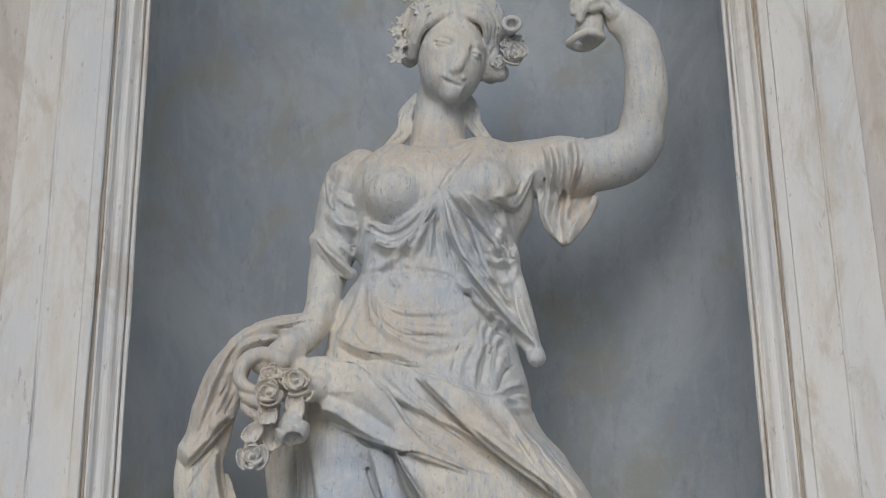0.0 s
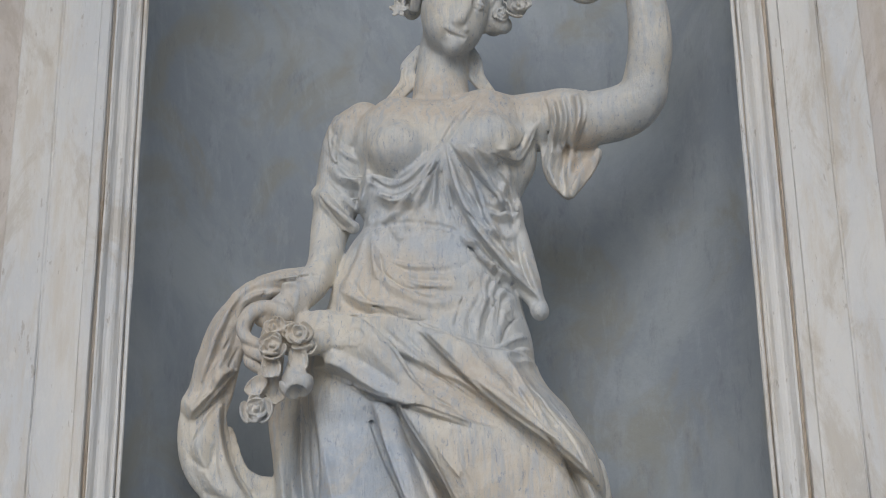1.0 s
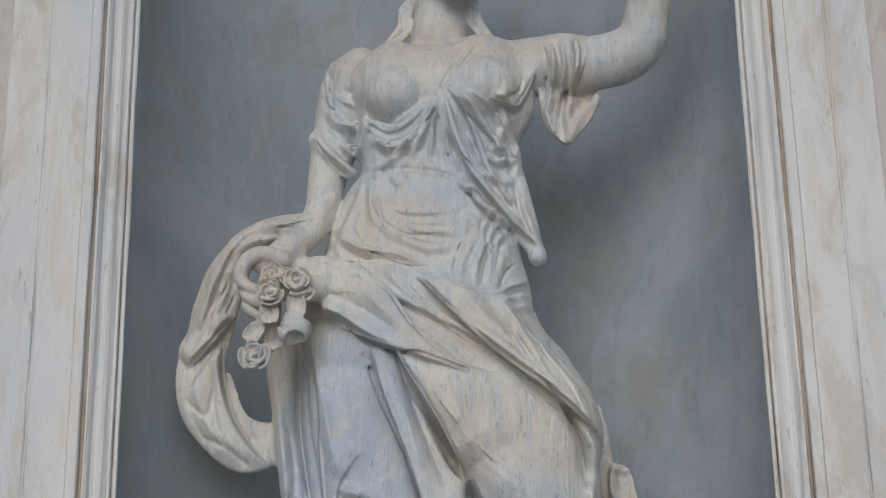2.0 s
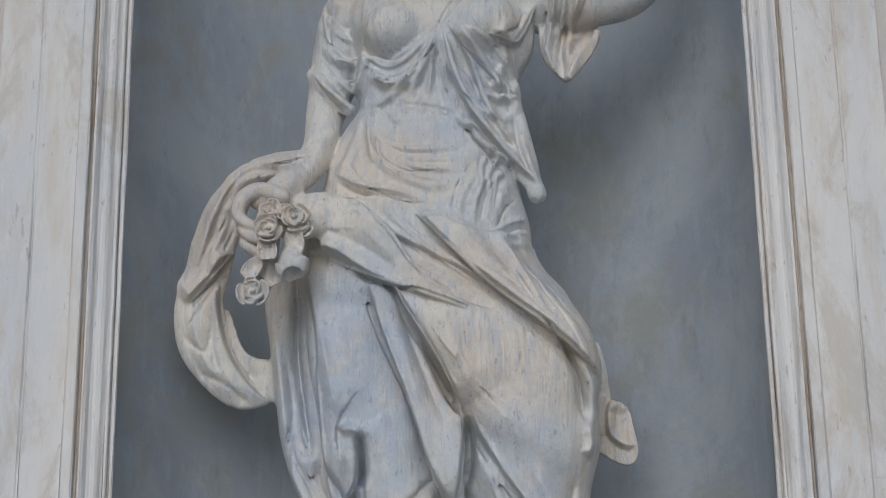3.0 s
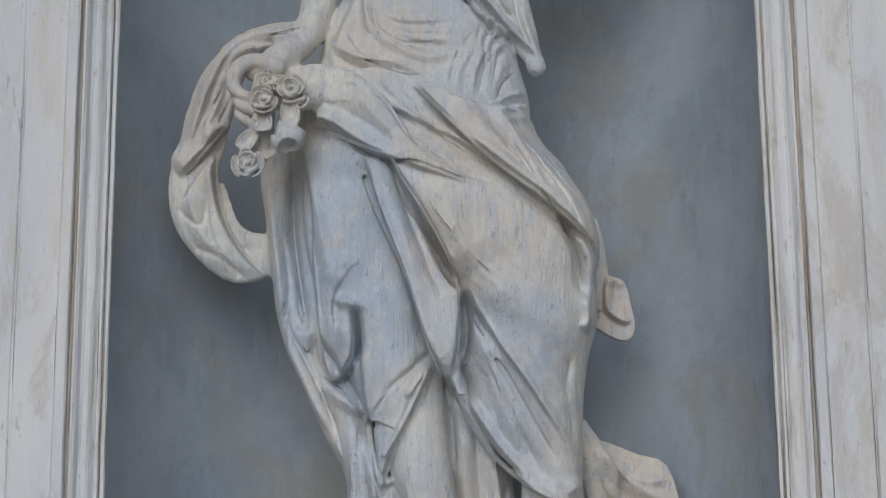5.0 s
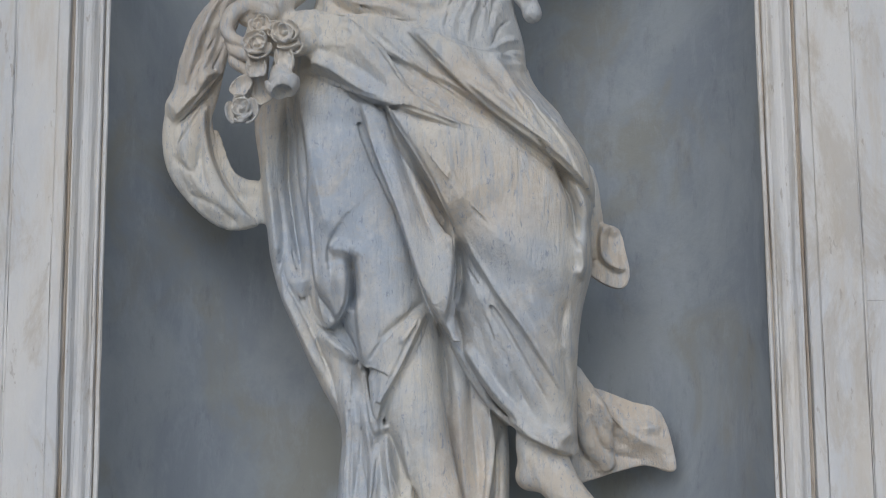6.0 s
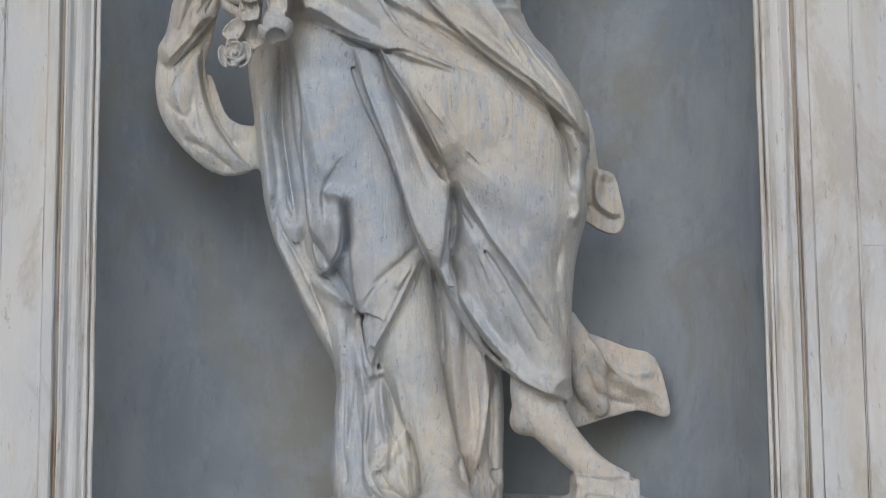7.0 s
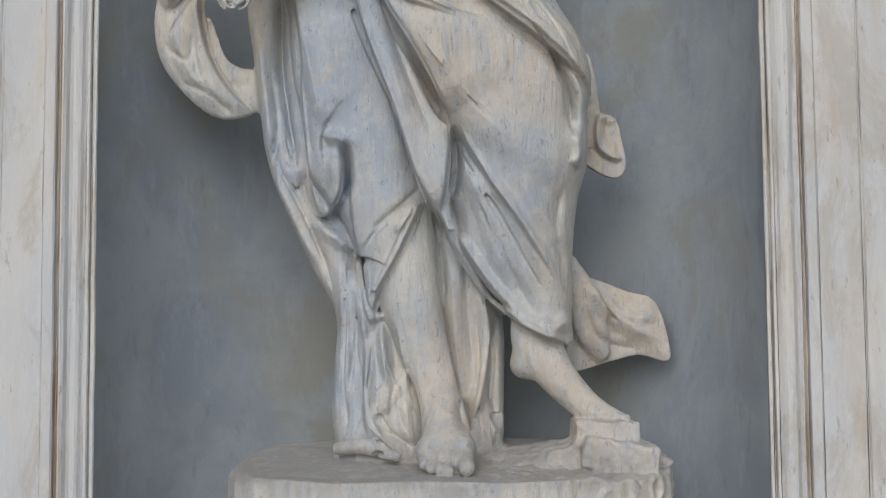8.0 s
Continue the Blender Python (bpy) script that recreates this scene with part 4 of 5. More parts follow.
ridge([(-0.312, 1.882), (-0.265, 1.781), (-0.221, 1.692)], 0.012, 0.007)
ridge([(-0.254, 1.881), (-0.237, 1.814), (-0.176, 1.747)], 0.012, -0.012)
ridge([(-0.287, 1.881), (-0.237, 1.77), (-0.185, 1.659)], 0.009, -0.007)
ridge([(-0.221, 1.78), (-0.188, 1.747), (-0.149, 1.724)], 0.01, 0.008)
step([(-0.224, 1.794), (-0.191, 1.767), (-0.147, 1.723)], -0.03, 0.009)
ridge([(0.065, 1.726), (0.075, 1.592), (0.085, 1.448)], 0.014, -0.009)
ridge([(0.096, 1.658), (0.11, 1.558), (0.096, 1.448), (0.079, 1.393)], 0.009, 0.011)
ridge([(0.131, 1.591), (0.116, 1.503), (0.126, 1.371)], 0.009, -0.012)
ridge([(0.043, 1.681), (0.05, 1.548), (0.057, 1.448)], 0.012, 0.006)
ridge([(0.057, 1.432), (0.062, 1.393), (0.079, 1.371)], 0.009, -0.014)
tube([(-0.174, 0.04, 1.339, 0.013), (-0.129, 0.01, 1.345, 0.015), (-0.094, 0, 1.337, 0.014), (-0.064, 0, 1.326, 0.01)], 0.9, 0.006)
ball((-0.097, -0.015, 1.33), (0.012, 0.02, 0.008), -20, -0.004)

# folds: loop of cloth
step([(-0.519, 2.199), (-0.469, 2.247), (-0.424, 2.303)], 0.04, 0.016)
ridge([(-0.496, 2.257), (-0.467, 2.352), (-0.425, 2.411)], 0.012, 0.005)
ridge([(-0.478, 2.245), (-0.44, 2.327), (-0.413, 2.399)], 0.009, -0.005)
ridge([(-0.413, 2.429), (-0.355, 2.455), (-0.274, 2.458)], 0.009, 0.009)
ridge([(-0.398, 2.006), (-0.439, 2.064), (-0.46, 2.134)], 0.012, 0.005)
step([(-0.345, 1.992), (-0.397, 2.048), (-0.433, 2.109), (-0.451, 2.179), (-0.452, 2.259)], 0.045, 0.013)
ridge([(-0.234, 2.47), (-0.346, 2.469), (-0.415, 2.432), (-0.468, 2.319), (-0.505, 2.23)], 0.008, -0.007)
ridge([(-0.252, 2.501), (-0.358, 2.488), (-0.433, 2.426), (-0.493, 2.272)], 0.012, 0.006)
ridge([(-0.287, 2.484), (-0.381, 2.459), (-0.438, 2.402)], 0.008, 0.005)
ridge([(-0.431, 2.378), (-0.453, 2.306), (-0.467, 2.259)], 0.009, 0.007)
ridge([(-0.436, 2.241), (-0.426, 2.141), (-0.394, 2.071)], 0.008, -0.01)
ridge([(-0.507, 2.189), (-0.482, 2.096), (-0.417, 2.003)], 0.012, 0.006)
ridge([(-0.525, 2.137), (-0.479, 2.102), (-0.471, 2.154)], 0.006, -0.005)
ridge([(-0.466, 2.212), (-0.463, 2.107), (-0.447, 2.061)], 0.008, -0.005)
ridge([(-0.492, 2.062), (-0.441, 2.038), (-0.383, 1.992)], 0.009, -0.005)

# fine creases fanning from the knot
ridge([(-0.006, 2.748), (-0.048, 2.675), (-0.138, 2.597)], 0.003, -0.002)
ridge([(-0.005, 2.747), (-0.04, 2.674), (-0.115, 2.596)], 0.003, 0.003)
ridge([(-0.003, 2.747), (-0.032, 2.674), (-0.091, 2.595)], 0.003, -0.002)
ridge([(-0.001, 2.747), (-0.023, 2.674), (-0.068, 2.595)], 0.003, 0.003)
ridge([(0.001, 2.747), (-0.015, 2.674), (-0.044, 2.594)], 0.003, -0.002)
ridge([(0.002, 2.747), (-0.007, 2.674), (-0.021, 2.594)], 0.003, 0.003)
ridge([(0.004, 2.747), (0.001, 2.673), (0.002, 2.593)], 0.003, -0.002)
ridge([(0.006, 2.747), (0.01, 2.673), (0.026, 2.588)], 0.003, 0.003)
ridge([(0.008, 2.747), (0.018, 2.673), (0.049, 2.582)], 0.003, -0.002)
ridge([(0.01, 2.747), (0.026, 2.673), (0.072, 2.576)], 0.003, 0.003)
ridge([(0.011, 2.747), (0.034, 2.672), (0.096, 2.571)], 0.003, -0.002)
ridge([(0.013, 2.747), (0.043, 2.672), (0.119, 2.565)], 0.003, 0.003)
ridge([(0.015, 2.747), (0.051, 2.672), (0.142, 2.56)], 0.003, -0.002)
ridge([(0.025, 2.757), (0.075, 2.719), (0.139, 2.68)], 0.003, -0.003)
ridge([(0.027, 2.757), (0.085, 2.715), (0.142, 2.661)], 0.003, 0.002)
ridge([(0.03, 2.757), (0.094, 2.711), (0.145, 2.642)], 0.003, -0.003)
ridge([(0.032, 2.757), (0.103, 2.707), (0.148, 2.624)], 0.003, 0.002)
ridge([(0.034, 2.757), (0.113, 2.703), (0.151, 2.605)], 0.003, -0.003)
ridge([(0.037, 2.757), (0.122, 2.699), (0.154, 2.586)], 0.003, 0.002)
ridge([(0.039, 2.757), (0.131, 2.694), (0.157, 2.568)], 0.003, -0.003)
ridge([(0.041, 2.757), (0.141, 2.69), (0.16, 2.549)], 0.003, 0.002)

# fine creases over the belly and hip
ridge([(-0.154, 2.554), (-0.085, 2.503), (0.019, 2.497)], 0.003, -0.002)
ridge([(-0.147, 2.544), (-0.078, 2.492), (0.022, 2.486)], 0.003, 0.002)
ridge([(-0.14, 2.534), (-0.071, 2.481), (0.026, 2.475)], 0.003, -0.002)
ridge([(-0.133, 2.524), (-0.064, 2.47), (0.029, 2.464)], 0.003, 0.002)
ridge([(-0.126, 2.514), (-0.057, 2.459), (0.032, 2.453)], 0.003, -0.002)
ridge([(-0.119, 2.504), (-0.05, 2.448), (0.036, 2.442)], 0.003, 0.002)
ridge([(-0.112, 2.494), (-0.043, 2.437), (0.039, 2.432)], 0.003, -0.002)
ridge([(-0.105, 2.484), (-0.037, 2.426), (0.042, 2.421)], 0.003, 0.002)
ridge([(-0.098, 2.474), (-0.03, 2.416), (0.045, 2.41)], 0.003, -0.002)
ridge([(0.124, 2.528), (0.088, 2.469), (0.08, 2.386)], 0.003, -0.002)
ridge([(0.127, 2.514), (0.093, 2.459), (0.09, 2.383)], 0.003, 0.002)
ridge([(0.13, 2.499), (0.099, 2.449), (0.1, 2.381)], 0.003, -0.002)
ridge([(0.133, 2.484), (0.104, 2.44), (0.111, 2.378)], 0.003, 0.002)
ridge([(0.136, 2.47), (0.11, 2.43), (0.121, 2.375)], 0.003, -0.002)
ridge([(0.139, 2.456), (0.115, 2.42), (0.131, 2.373)], 0.003, 0.002)
ridge([(0.142, 2.441), (0.12, 2.411), (0.141, 2.37)], 0.003, -0.002)
ridge([(0.145, 2.427), (0.126, 2.401), (0.151, 2.368)], 0.003, 0.002)
ridge([(-0.149, 2.363), (-0.06, 2.281), (0.027, 2.211)], 0.004, -0.002)
ridge([(-0.133, 2.359), (-0.045, 2.276), (0.041, 2.208)], 0.004, 0.002)
ridge([(-0.117, 2.356), (-0.029, 2.271), (0.054, 2.206)], 0.004, -0.002)
ridge([(-0.102, 2.352), (-0.014, 2.266), (0.067, 2.203)], 0.004, 0.002)
ridge([(-0.086, 2.348), (0.002, 2.261), (0.08, 2.201)], 0.004, -0.002)
ridge([(-0.071, 2.344), (0.017, 2.256), (0.093, 2.198)], 0.004, 0.002)
ridge([(0.028, 2.299), (0.115, 2.223), (0.201, 2.154)], 0.004, -0.002)
ridge([(0.046, 2.289), (0.133, 2.212), (0.216, 2.141)], 0.004, 0.002)
ridge([(0.063, 2.28), (0.15, 2.202), (0.231, 2.128)], 0.004, -0.002)
ridge([(0.081, 2.27), (0.167, 2.191), (0.246, 2.116)], 0.004, 0.002)
ridge([(0.098, 2.261), (0.185, 2.181), (0.261, 2.103)], 0.004, -0.002)
ridge([(0.116, 2.251), (0.202, 2.17), (0.275, 2.091)], 0.004, 0.002)

# fine creases of the hanging cloth
ridge([(-0.177, 1.679), (-0.177, 1.527), (-0.175, 1.365)], 0.003, -0.003)
ridge([(-0.16, 1.666), (-0.159, 1.521), (-0.156, 1.365)], 0.003, 0.003)
ridge([(-0.144, 1.653), (-0.14, 1.516), (-0.136, 1.365)], 0.003, -0.003)
ridge([(-0.128, 1.639), (-0.122, 1.51), (-0.117, 1.364)], 0.003, 0.003)
ridge([(-0.111, 1.626), (-0.103, 1.504), (-0.097, 1.364)], 0.003, -0.003)
ridge([(-0.095, 1.613), (-0.085, 1.499), (-0.078, 1.364)], 0.003, 0.003)
ridge([(-0.079, 1.6), (-0.066, 1.493), (-0.058, 1.364)], 0.003, -0.003)
ridge([(-0.062, 1.586), (-0.048, 1.488), (-0.039, 1.364)], 0.003, 0.003)

# fine creases of the sleeve
ridge([(0.227, 2.869), (0.235, 2.812), (0.223, 2.751)], 0.003, -0.004)
ridge([(0.239, 2.872), (0.247, 2.812), (0.234, 2.751)], 0.003, 0.004)
ridge([(0.252, 2.874), (0.259, 2.812), (0.244, 2.751)], 0.003, -0.004)
ridge([(0.264, 2.876), (0.271, 2.811), (0.255, 2.751)], 0.003, 0.004)
ridge([(0.276, 2.879), (0.283, 2.811), (0.266, 2.75)], 0.003, -0.004)
ridge([(0.288, 2.881), (0.295, 2.811), (0.277, 2.75)], 0.003, 0.004)
ridge([(0.301, 2.883), (0.307, 2.81), (0.287, 2.75)], 0.003, -0.004)
ridge([(-0.244, 2.85), (-0.215, 2.809), (-0.175, 2.788)], 0.003, -0.003)
ridge([(-0.238, 2.815), (-0.209, 2.777), (-0.175, 2.759)], 0.003, 0.003)
ridge([(-0.233, 2.781), (-0.204, 2.746), (-0.175, 2.73)], 0.003, -0.003)
ridge([(-0.227, 2.746), (-0.199, 2.714), (-0.175, 2.702)], 0.003, 0.003)
ridge([(-0.222, 2.712), (-0.194, 2.683), (-0.174, 2.673)], 0.003, -0.003)
ridge([(-0.217, 2.678), (-0.189, 2.652), (-0.174, 2.645)], 0.003, 0.003)
ridge([(-0.211, 2.645), (-0.184, 2.621), (-0.174, 2.617)], 0.003, -0.003)

# folds: sleeves
ridge([(-0.264, 2.695), (-0.227, 2.649), (-0.173, 2.597)], 0.009, 0.008)
ridge([(-0.258, 2.656), (-0.221, 2.617), (-0.185, 2.597)], 0.007, -0.007)
ridge([(-0.237, 2.753), (-0.21, 2.713), (-0.162, 2.712)], 0.008, 0.008)
ridge([(-0.212, 2.858), (-0.226, 2.805), (-0.229, 2.753)], 0.007, 0.006)
ridge([(-0.21, 2.687), (-0.185, 2.661), (-0.161, 2.647)], 0.007, 0.006)
ridge([(-0.24, 2.714), (-0.21, 2.681), (-0.161, 2.673)], 0.006, -0.006)
ridge([(0.235, 2.85), (0.245, 2.797), (0.23, 2.719)], 0.008, 0.007)
ridge([(0.267, 2.875), (0.276, 2.809), (0.255, 2.731)], 0.008, -0.007)
ridge([(0.298, 2.888), (0.298, 2.821), (0.284, 2.769)], 0.007, 0.008)
ridge([(0.275, 2.783), (0.26, 2.718), (0.264, 2.661)], 0.009, -0.014)
ridge([(0.328, 2.755), (0.295, 2.704), (0.269, 2.654)], 0.008, 0.007)
ridge([(0.244, 2.771), (0.23, 2.719), (0.252, 2.667)], 0.008, 0.007)
ridge([(0.317, 1.663), (0.362, 1.593), (0.453, 1.546)], 0.012, 0.007)
ridge([(0.305, 1.617), (0.338, 1.547), (0.429, 1.524)], 0.009, -0.007)
ridge([(0.34, 1.651), (0.396, 1.593), (0.459, 1.592)], 0.009, 0.006)

# folds: rolled cloth
ridge([(0.155, 2.591), (0.169, 2.491), (0.196, 2.43)], 0.007, -0.008)
ridge([(0.168, 2.541), (0.191, 2.455), (0.218, 2.412)], 0.006, 0.006)
carve()

# deep undercuts between the folds
tube([(-0.008, 0.0, 1.82, 0.006), (0.007, 0.015, 1.778, 0.013), (0.023, 0.02, 1.724, 0.014), (0.031, 0.03, 1.654, 0.010), (0.034, 0.05, 1.568, 0.005)], 1, -0.008)
tube([(-0.277, 0.0, 2.236, 0.006), (-0.278, 0.0, 2.168, 0.013), (-0.275, 0.02, 2.071, 0.011), (-0.259, 0.02, 1.959, 0.005)], 1, -0.010)
tube([(0.035, -0.03, 1.98, 0.004), (0.038, -0.03, 1.925, 0.008), (0.039, -0.03, 1.871, 0.008), (0.032, -0.02, 1.819, 0.004)], 1, -0.006)
tube([(0.105, -0.085, 2.175, 0.003), (0.179, -0.075, 2.109, 0.007), (0.237, -0.06, 2.064, 0.007), (0.265, -0.03, 2.021, 0.008), (0.278, -0.01, 1.958, 0.006)], 1, -0.008)
tube([(-0.105, 0.0, 1.632, 0.005), (-0.112, 0.01, 1.59, 0.010), (-0.102, 0.02, 1.563, 0.006)], 1, -0.006)
tube([(-0.076, 0.03, 1.536, 0.004), (-0.06, 0.03, 1.483, 0.010), (-0.039, 0.04, 1.429, 0.006)], 1, -0.008)

# crisp rolled edges along the cloth
lace([(0.099, 2.88), (0.039, 2.818), (-0.002, 2.759)], 0.006)
lace([(-0.171, 2.629), (-0.167, 2.695), (-0.139, 2.704), (-0.098, 2.678), (-0.044, 2.702), (0.001, 2.758)], 0.006)
lace([(-0.145, 2.689), (-0.098, 2.656), (-0.038, 2.686), (0.001, 2.749)], 0.004)
lace([(-0.139, 2.666), (-0.092, 2.64), (-0.032, 2.674), (0.003, 2.744)], 0.004)
lace([(0.016, 2.758), (0.033, 2.674), (0.069, 2.586), (0.129, 2.504), (0.199, 2.43)], 0.007)
lace([(0.025, 2.764), (0.071, 2.686), (0.102, 2.597), (0.163, 2.497)], 0.006)
lace([(0.115, 2.733), (0.165, 2.732), (0.192, 2.779), (0.209, 2.818)], 0.006)
lace([(0.034, 2.764), (0.098, 2.685), (0.163, 2.621)], 0.004)
lace([(0.01, 2.752), (0.018, 2.662), (0.037, 2.586)], 0.004)
lace([(0.049, 2.561), (0.088, 2.511), (0.145, 2.462)], 0.004)
lace([(-0.129, 2.535), (-0.096, 2.491), (-0.039, 2.467), (0.03, 2.482)], 0.003)
lace([(-0.135, 2.504), (-0.096, 2.447), (-0.016, 2.409), (0.07, 2.426)], 0.004)
lace([(-0.205, 2.452), (-0.153, 2.415), (-0.085, 2.397)], 0.004)
lace([(-0.141, 2.579), (-0.138, 2.517), (-0.13, 2.468)], 0.004)
lace([(-0.207, 2.393), (-0.083, 2.38), (-0.016, 2.348), (0.051, 2.322), (0.117, 2.315)], 0.006)
lace([(-0.159, 2.375), (-0.092, 2.305), (-0.019, 2.198), (0.049, 2.155)], 0.007)
lace([(-0.042, 2.344), (0.018, 2.283), (0.082, 2.215), (0.157, 2.152), (0.242, 2.087), (0.314, 2.02)], 0.008)
lace([(-0.258, 2.296), (-0.136, 2.225), (-0.016, 2.171), (0.059, 2.144)], 0.007)
lace([(0.112, 2.312), (0.144, 2.26), (0.175, 2.197), (0.206, 2.137)], 0.006)
lace([(0.071, 2.327), (0.08, 2.381), (0.104, 2.434)], 0.003)
lace([(0.102, 2.322), (0.112, 2.381), (0.12, 2.433)], 0.003)
lace([(0.113, 2.317), (0.146, 2.337), (0.174, 2.35)], 0.003)
lace([(-0.246, 2.13), (-0.244, 2.031), (-0.234, 1.901), (-0.224, 1.814), (-0.208, 1.79), (-0.178, 1.807), (-0.164, 1.84), (-0.164, 1.884)], 0.005)
lace([(-0.134, 2.197), (-0.096, 2.09), (-0.055, 1.982), (-0.018, 1.864), (0.025, 1.76)], 0.006)
lace([(-0.089, 2.207), (-0.052, 2.141), (0.001, 2.054), (0.043, 1.964)], 0.006)
lace([(0.026, 1.776), (0.038, 1.829), (0.045, 1.903)], 0.004)
lace([(0.022, 1.786), (0.05, 1.724), (0.095, 1.651), (0.153, 1.594), (0.214, 1.557), (0.272, 1.535)], 0.007)
lace([(-0.108, 1.568), (-0.096, 1.629), (-0.059, 1.696), (-0.027, 1.76), (-0.01, 1.808)], 0.006)
lace([(-0.138, 1.703), (-0.127, 1.644), (-0.112, 1.568)], 0.004)
lace([(-0.109, 1.556), (-0.119, 1.45), (-0.11, 1.391), (-0.072, 1.336)], 0.004)
lace([(-0.093, 1.576), (-0.083, 1.504), (-0.059, 1.445)], 0.004)
lace([(-0.161, 1.723), (-0.168, 1.57), (-0.173, 1.397)], 0.004)
lace([(0.064, 1.944), (0.121, 1.841), (0.184, 1.755), (0.261, 1.622)], 0.004)
lace([(0.079, 1.863), (0.12, 1.756), (0.159, 1.649)], 0.004)
lace([(0.098, 1.658), (0.113, 1.558), (0.098, 1.448), (0.082, 1.393)], 0.004)
lace([(-0.514, 2.201), (-0.467, 2.25), (-0.426, 2.301)], 0.006)
lace([(-0.353, 2.003), (-0.399, 2.054), (-0.432, 2.11), (-0.449, 2.181), (-0.452, 2.257)], 0.006)
lace([(-0.252, 2.493), (-0.357, 2.483), (-0.432, 2.424), (-0.491, 2.283)], 0.004)
lace([(0.23, 2.874), (0.242, 2.81), (0.227, 2.739), (0.252, 2.667)], 0.006)
lace([(0.306, 2.888), (0.311, 2.834), (0.293, 2.776)], 0.006)
lace([(0.267, 2.879), (0.279, 2.822), (0.259, 2.757)], 0.004)
lace([(-0.264, 2.692), (-0.228, 2.646), (-0.18, 2.603)], 0.006)
lace([(-0.242, 2.852), (-0.234, 2.791), (-0.213, 2.731), (-0.164, 2.721)], 0.006)
lace([(-0.242, 2.724), (-0.211, 2.685), (-0.168, 2.664)], 0.004)
lace([(0.305, 1.663), (0.373, 1.593), (0.458, 1.546)], 0.004)
lace([(-0.191, 2.33), (-0.176, 2.35), (-0.154, 2.349), (-0.146, 2.331), (-0.165, 2.316), (-0.188, 2.321)], 0.004)
lace([(-0.249, 2.343), (-0.234, 2.365), (-0.207, 2.358), (-0.204, 2.337), (-0.229, 2.326), (-0.244, 2.334)], 0.004)
lace([(-0.258, 2.373), (-0.224, 2.384), (-0.195, 2.366)], 0.003)
lace([(0.091, 2.864), (0.042, 2.813), (0.005, 2.758)], 0.004)
lace([(-0.138, 2.343), (-0.083, 2.278), (-0.017, 2.214)], 0.003)
lace([(0.039, 2.298), (0.105, 2.234), (0.169, 2.179)], 0.004)
lace([(0.189, 2.23), (0.248, 2.149), (0.3, 2.063)], 0.004)
lace([(0.007, 2.117), (0.07, 2.008), (0.154, 1.927)], 0.003)

# sharp creases under the edges of the cloth
crease([(-0.223, 2.284), (-0.164, 2.236), (-0.108, 2.2), (-0.045, 2.181), (0.02, 2.156), (0.082, 2.137)], 0.0055, 0.001)
crease([(-0.068, 2.281), (-0.044, 2.24), (-0.018, 2.205), (0.031, 2.175)], 0.0045)
crease([(-0.011, 2.257), (0.042, 2.214), (0.105, 2.176), (0.179, 2.114), (0.237, 2.065), (0.259, 2.017), (0.274, 1.955)], 0.0055, 0.001)
crease([(0.118, 2.278), (0.165, 2.189), (0.212, 2.111), (0.264, 2.047)], 0.004)
crease([(0.145, 2.272), (0.197, 2.193), (0.25, 2.113), (0.282, 2.042)], 0.0035)
crease([(-0.156, 2.226), (-0.124, 2.126), (-0.081, 2.027), (-0.042, 1.934)], 0.0055, 0.001)
crease([(-0.092, 2.195), (-0.054, 2.112), (-0.007, 2.029), (0.035, 1.966)], 0.0055, 0.001)
crease([(0.047, 1.922), (0.091, 1.847), (0.143, 1.762), (0.184, 1.688), (0.231, 1.61)], 0.005)
crease([(-0.131, 1.704), (-0.103, 1.743), (-0.06, 1.788), (-0.019, 1.837)], 0.005)
crease([(-0.101, 1.645), (-0.072, 1.695), (-0.044, 1.753), (-0.012, 1.814)], 0.005)
crease([(-0.207, 1.778), (-0.169, 1.746), (-0.142, 1.713)], 0.004)
crease([(-0.317, 1.967), (-0.294, 1.883), (-0.244, 1.787), (-0.205, 1.693), (-0.182, 1.615)], 0.004)
crease([(-0.285, 1.979), (-0.271, 1.878), (-0.235, 1.779), (-0.223, 1.723)], 0.005)
crease([(-0.161, 1.657), (-0.166, 1.548), (-0.168, 1.44), (-0.153, 1.365)], 0.004)
crease([(-0.131, 1.635), (-0.143, 1.537), (-0.129, 1.451), (-0.142, 1.365)], 0.004)
crease([(-0.109, 1.548), (-0.113, 1.483), (-0.119, 1.419), (-0.096, 1.36), (-0.077, 1.333)], 0.0045)
crease([(-0.077, 1.45), (-0.096, 1.408), (-0.066, 1.36)], 0.004)
crease([(0.089, 1.591), (0.094, 1.503), (0.087, 1.437), (0.097, 1.372)], 0.004)
crease([(0.117, 1.569), (0.121, 1.492), (0.109, 1.415)], 0.0045)
crease([(-0.512, 2.155), (-0.475, 2.21), (-0.442, 2.256)], 0.005)
crease([(-0.494, 2.21), (-0.464, 2.301), (-0.429, 2.369), (-0.387, 2.44), (-0.309, 2.475), (-0.238, 2.485)], 0.004)
crease([(-0.475, 2.198), (-0.445, 2.289), (-0.415, 2.357)], 0.0035)
crease([(0.099, 2.885), (0.057, 2.818), (0.015, 2.755)], 0.003)
crease([(0.08, 2.886), (0.041, 2.821), (0.005, 2.758)], 0.003)
crease([(-0.137, 2.713), (-0.083, 2.69), (-0.036, 2.716), (-0.005, 2.746)], 0.0045)
crease([(-0.142, 2.675), (-0.095, 2.652), (-0.041, 2.676), (-0.001, 2.725)], 0.004)
crease([(-0.121, 2.644), (-0.064, 2.649), (-0.017, 2.688), (0.005, 2.72)], 0.0035)
crease([(0.018, 2.72), (0.034, 2.647), (0.076, 2.571), (0.129, 2.513)], 0.0045)
